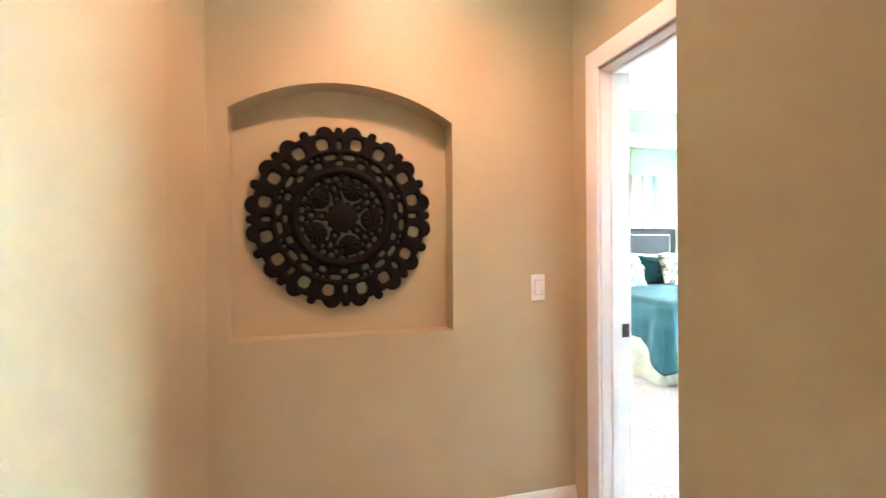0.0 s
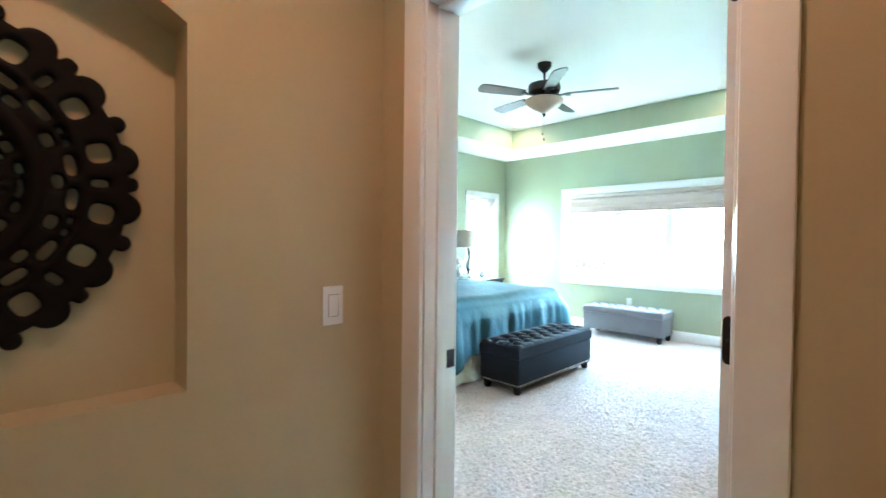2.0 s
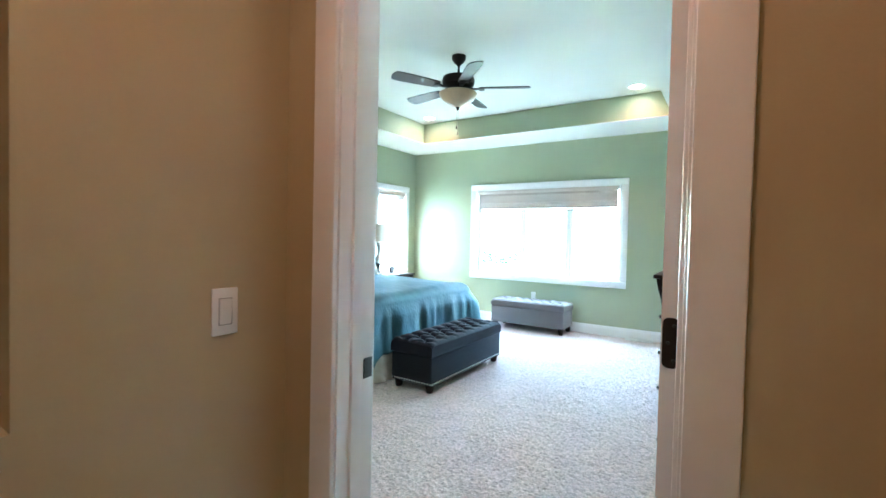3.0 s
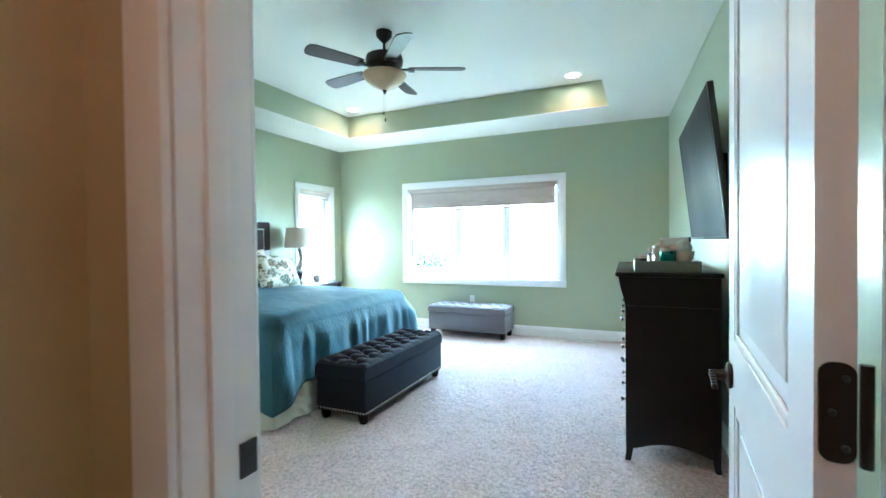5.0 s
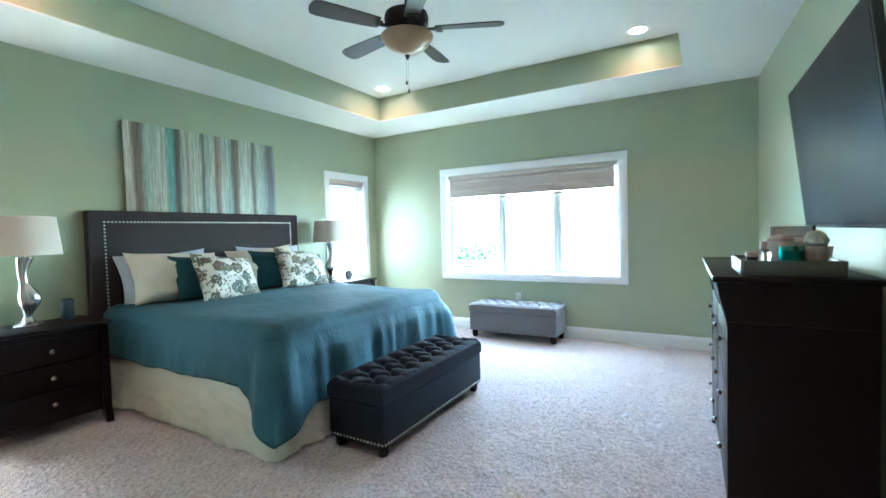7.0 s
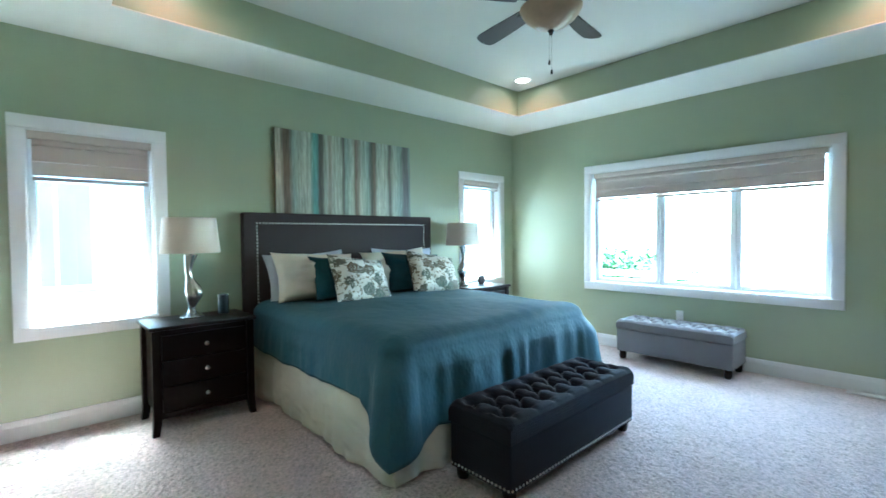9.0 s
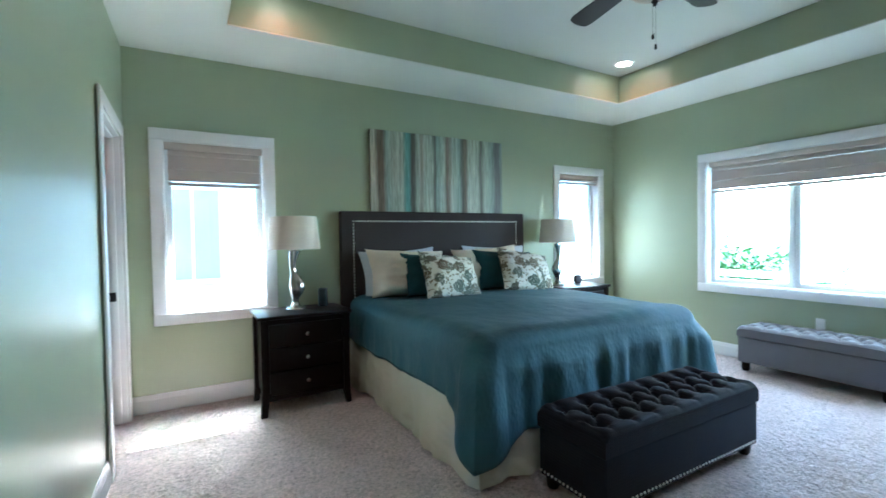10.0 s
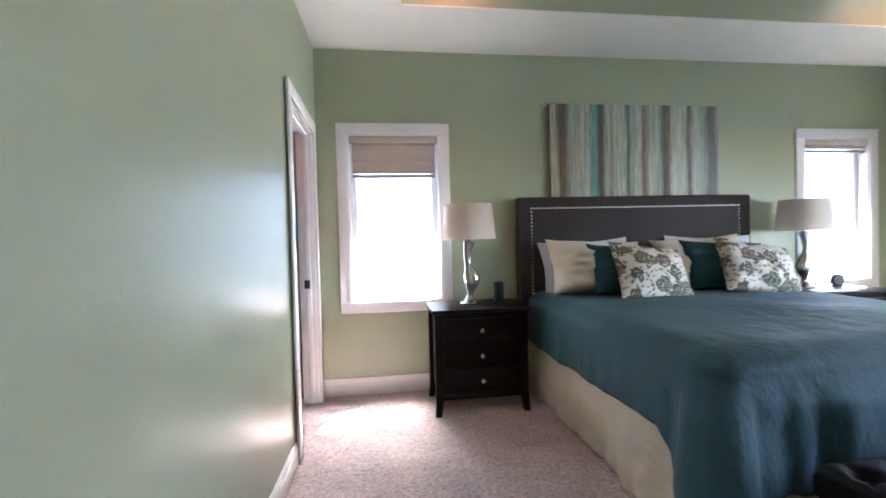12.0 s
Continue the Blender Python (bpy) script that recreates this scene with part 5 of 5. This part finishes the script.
part("bottom", boxed(-dw / 2 + 0.024, -dd / 2 + 0.012, 0.12, dw / 2 - 0.024, dd / 2 - 0.04, 0.14), ESPRESSO, dresser)
front_arch = [(-dw / 2 + 0.09 + (dw - 0.18) * i / 16, 0.078 + 0.045 * math.sin(math.pi * i / 16)) for i in range(17)]
part("front_apron", prism(bmesh.new(), [(-dw / 2 + 0.045, 0.078)] + front_arch + [(dw / 2 - 0.045, 0.078), (dw / 2 - 0.045, 0.150), (-dw / 2 + 0.045, 0.150)], dd / 2 - 0.045, dd / 2 - 0.025, "y"), ESPRESSO, dresser, smooth=False)
part("cornice", prism(bmesh.new(), [(dd / 2 - 0.05, 0.90), (dd / 2 - 0.028, 0.90), (dd / 2 - 0.018, 0.95), (dd / 2 + 0.0, 1.0), (dd / 2 + 0.012, dh - 0.027), (dd / 2 - 0.05, dh - 0.027)], -dw / 2 + 0.0245, dw / 2 - 0.0245, "x"), ESPRESSO, dresser, smooth=False)
for r in range(3):
    for c in range(2):
        xa = -dw / 2 + 0.03 + c * (dw / 2 - 0.03) + 0.003
        xb = xa + dw / 2 - 0.036
        za = 0.158 + r * 0.246
        dr = part("drawer", boxed(xa, dd / 2 - 0.045, za, xb, dd / 2 - 0.022, za + 0.238, 0.004), ESPRESSO, dresser)
        for kx in (0.22, 0.78):
            part("knob", turned([(0, 0), (0.006, 0), (0.005, 0.012), (0.013, 0.019), (0.014, 0.025), (0.008, 0.031), (0, 0.032)], 14, m=pose(xa + (xb - xa) * kx, dd / 2 - 0.022, za + 0.145, -90)), STEEL, dr, "brushed nickel knob")

DT_Z = 1.095
tray = thing("tray", 3.902, 1.533, DT_Z, 1.8, "grey wooden tray with toiletries on the dresser", "tray")
part("base", boxed(-0.204, -0.159, 0.0, 0.204, 0.159, 0.046, 0.002), TRAY, tray)
for sgn in (-1, 1):
    part("rim", boxed(-0.210, sgn * 0.165 - 0.006, 0.0, 0.210, sgn * 0.165 + 0.006, 0.062, 0.003), TRAY, tray)
    part("rim", boxed(sgn * 0.210 - 0.006, -0.159, 0.0, sgn * 0.210 + 0.006, 0.159, 0.062, 0.003), TRAY, tray)
CERAMIC = material("cream_ceramic", (0.66, 0.60, 0.52), 0.25, vary=0.04, bump=0.02)
PINKISH = material("pale_wax", (0.62, 0.48, 0.40), 0.45, vary=0.08, bump=0.03)
TEAL_GLASS = glass("teal_glass", (0.10, 0.55, 0.52))
BRUSH = material("soft_white_fibre", (0.66, 0.68, 0.62), 0.95, vary=0.15, big=30, fine=300, bump=0.8, depth=0.004)


def tray_item(name, lx, ly, label, category):
    p = pose(3.902, 1.533, DT_Z + 0.046, 0, 0, 1.8) @ Vector((lx, ly, 0))
    return thing(name, p.x, p.y, p.z, 0, label, category)


jar = tray_item("jar", -0.06, 0.02, "cream ceramic jar with a knobbed lid on the tray", "jar")
part("pot", turned([(0, 0), (0.045, 0), (0.052, 0.01), (0.054, 0.075), (0.048, 0.09), (0, 0.09)], 24), CERAMIC, jar)
part("lid", turned([(0.050, 0.090), (0.050, 0.100), (0.030, 0.112), (0.010, 0.116), (0.008, 0.126), (0.013, 0.134), (0, 0.14)], 24), PINKISH, jar, "pale lid with a knob")
tub = tray_item("glass_candle", -0.13, -0.01, "low teal glass candle on the tray", "candle")
part("cup", turned([(0, 0), (0.040, 0), (0.043, 0.005), (0.044, 0.072), (0.041, 0.072), (0.040, 0.012), (0, 0.012)], 24), TEAL_GLASS, tub)
part("wax", turned([(0, 0.013), (0.039, 0.013), (0.039, 0.055), (0, 0.055)], 20), CERAMIC, tub)
bottle = tray_item("perfume_bottle", -0.15, 0.085, "small clear perfume bottle on the tray", "bottle")
part("flask", turned([(0, 0), (0.022, 0), (0.026, 0.006), (0.026, 0.048), (0.018, 0.058), (0.010, 0.062), (0, 0.062)], 20), CLEAR, bottle)
part("cap", turned([(0, 0.062), (0.012, 0.062), (0.013, 0.085), (0.008, 0.094), (0, 0.095)], 16), CERAMIC, bottle, "cream cap")
bottle2 = tray_item("lotion_pot", -0.16, 0.125, "small dark lotion pot with a pale lid", "bottle")
part("pot", turned([(0, 0), (0.020, 0), (0.022, 0.03), (0, 0.03)], 18), BLACK, bottle2)
part("lid", turned([(0.023, 0.030), (0.023, 0.048), (0.018, 0.052), (0, 0.053)], 18), PINKISH, bottle2)
bowl = tray_item("bowl", -0.10, -0.095, "round pale ceramic bowl on the tray", "bowl")
part("dish", turned([(0, 0), (0.030, 0), (0.050, 0.03), (0.056, 0.07), (0.053, 0.07), (0.046, 0.033), (0, 0.012)], 24), PINKISH, bowl)
puff = part("sponge", bmesh.new(), BRUSH, bowl, "round white bath sponge")
bm = bmesh.new()
bmesh.ops.create_icosphere(bm, subdivisions=4, radius=0.040, matrix=Matrix.Translation((0, 0, 0.092)))
for v in bm.verts:
    c = v.co - Vector((0, 0, 0.092))
    v.co = Vector((0, 0, 0.092)) + c * (1 + 0.16 * noise.noise(c * 60) + 0.08 * noise.noise(c * 150))
puff.data = mesh_of(bm, "sponge", BRUSH, True)
shell = tray_item("soap_dish", -0.03, -0.05, "tan shell soap dish on the tray", "dish")
part("dish", turned([(0, 0), (0.02, 0), (0.045, 0.04), (0.05, 0.085), (0.03, 0.10), (0, 0.105)], 20), PINKISH, shell)
photo = thing("photo_frame", 4.24, 1.46, DT_Z, 6, "white-matted photo frame with a black edge standing on the dresser", "photo frame")
part("mat", boxed(-0.006, -0.085, 0.0, 0.006, 0.085, 0.190, 0.002), PLASTIC, photo, "white mat board", smooth=False)
PHOTO = material("faded_colour_photograph", (0.74, 0.60, 0.46), 0.3, vary=0.1, big=17, fine=40, bump=0.0, second=(0.30, 0.36, 0.34))
part("photograph", boxed(-0.0085, -0.066, 0.025, -0.0062, 0.066, 0.150), PHOTO, photo, "faded print in tan and grey", smooth=False)
part("frame_edge", boxed(-0.010, -0.097, 0.0, 0.010, -0.085, 0.198, 0.002), BLACK, photo, "black frame edge", smooth=False)
part("frame_edge", boxed(-0.010, -0.085, 0.190, 0.010, 0.085, 0.197, 0.002), PLASTIC, photo, smooth=False)

# ---- outside ----
LAWN = material("lawn", (0.10, 0.125, 0.065), 0.95, vary=0.25, big=0.4, fine=30, bump=0.6, depth=0.03)
LEAF = material("shrub_leaf", (0.07, 0.20, 0.045), 0.55, vary=0.25, big=6, fine=40, bump=0.0)
BARK = material("bark", (0.10, 0.075, 0.055), 0.9, vary=0.3, big=10, fine=60, bump=0.6, depth=0.01)
SIDING = material("pale_siding", (0.62, 0.64, 0.64), 0.6, vary=0.05, big=0.6, fine=20, bump=0.2, stretch=(1, 1, 12))
SLATE = material("roof_shingle", (0.10, 0.10, 0.11), 0.9, vary=0.3, big=1.5, fine=15, bump=0.6, depth=0.02)
# far panes: reflected sky is put into the pale blue base colour
SKY_TINTED_GLASS = material("far_glass_sky_tinted", (0.30, 0.38, 0.42), 0.1, vary=0.1, bump=0.0)
bm = bmesh.new()
bmesh.ops.create_grid(bm, x_segments=8, y_segments=8, size=900, matrix=Matrix.Translation((0, 0, -0.35)))
solid("ground", bm, LAWN, "sunlit lawn outside the house", "lawn", "structure")


def shrub(x, y, tall, wide, count, seed, label):
    rnd = random.Random(seed)
    e = thing("shrub", x, y, -0.35, 0, label, "shrub")
    wood = bmesh.new()
    tips = []
    for i in range(14):
        a, up = rnd.uniform(0, 6.28), rnd.uniform(0.55, 1.0)
        tip = Vector((math.cos(a) * wide * rnd.uniform(0.15, 0.9), math.sin(a) * wide * rnd.uniform(0.15, 0.9), tall * up))
        tips.append(tip)
        way = tip.to_track_quat("Z", "Y").to_matrix().to_4x4()
        lathe(wood, [(0.018, 0), (0.012, tip.length * 0.5), (0.004, tip.length)], 6, m=way)
    part("stem", wood, BARK, e)
    leaves = bmesh.new()
    for i in range(count):
        t = rnd.choice(tips) * rnd.uniform(0.35, 1.05) + Vector((rnd.gauss(0, 0.10), rnd.gauss(0, 0.10), rnd.gauss(0, 0.08))) * wide
        m = Matrix.Translation(t) @ Euler((rnd.uniform(-1, 1), rnd.uniform(-1, 1), rnd.uniform(0, 6.28))).to_matrix().to_4x4()
        s = rnd.uniform(0.7, 1.3)
        vs = [leaves.verts.new(m @ Vector(p) * 1.0) for p in ((0, 0, 0), (0.022 * s, 0.03 * s, 0.006), (0, 0.08 * s, 0), (-0.022 * s, 0.03 * s, 0.006))]
        leaves.faces.new(vs)
    part("foliage", leaves, LEAF, e, "many small green leaves")
    return e


shrub(8.9, 5.55, 1.42, 0.60, 2600, 2, "round green garden shrub outside the window")
shrub(9.8, 4.75, 1.05, 0.55, 1800, 7, "low green garden shrub outside the window")


def neighbour(x, y, turn, w, d, h, label, cols):
    e = thing("neighbouring_house", x, y, -0.35, turn, label, "house")
    part("wall", boxed(-w / 2, -d / 2, 0, w / 2, d / 2, h), SIDING, e, smooth=False)
    part("roof", prism(bmesh.new(), [(-d / 2 - 0.5, h), (d / 2 + 0.5, h), (0, h + d * 0.32)], -w / 2 - 0.4, w / 2 + 0.4, "x"), SLATE, e, smooth=False)
    for i in range(cols):
        for z0 in ((1.0, 3.9) if h > 5 else (1.0,)):
            wx = -w / 2 + (i + 0.7) * w / (cols + 0.4)
            win = part("window", boxed(wx - 0.42, -d / 2 - 0.05, z0, wx + 0.42, -d / 2 + 0.02, z0 + 1.5, 0.01), TRIM, e, smooth=False)
            for sx in (-0.19, 0.19):
                part("pane", boxed(wx + sx - 0.17, -d / 2 - 0.062, z0 + 0.08, wx + sx + 0.17, -d / 2 - 0.051, z0 + 1.42), SKY_TINTED_GLASS, win, smooth=False)
    return e


neighbour(3.7, 14.3, 0, 15.0, 9.0, 6.2, "pale two-storey neighbouring house", 4)
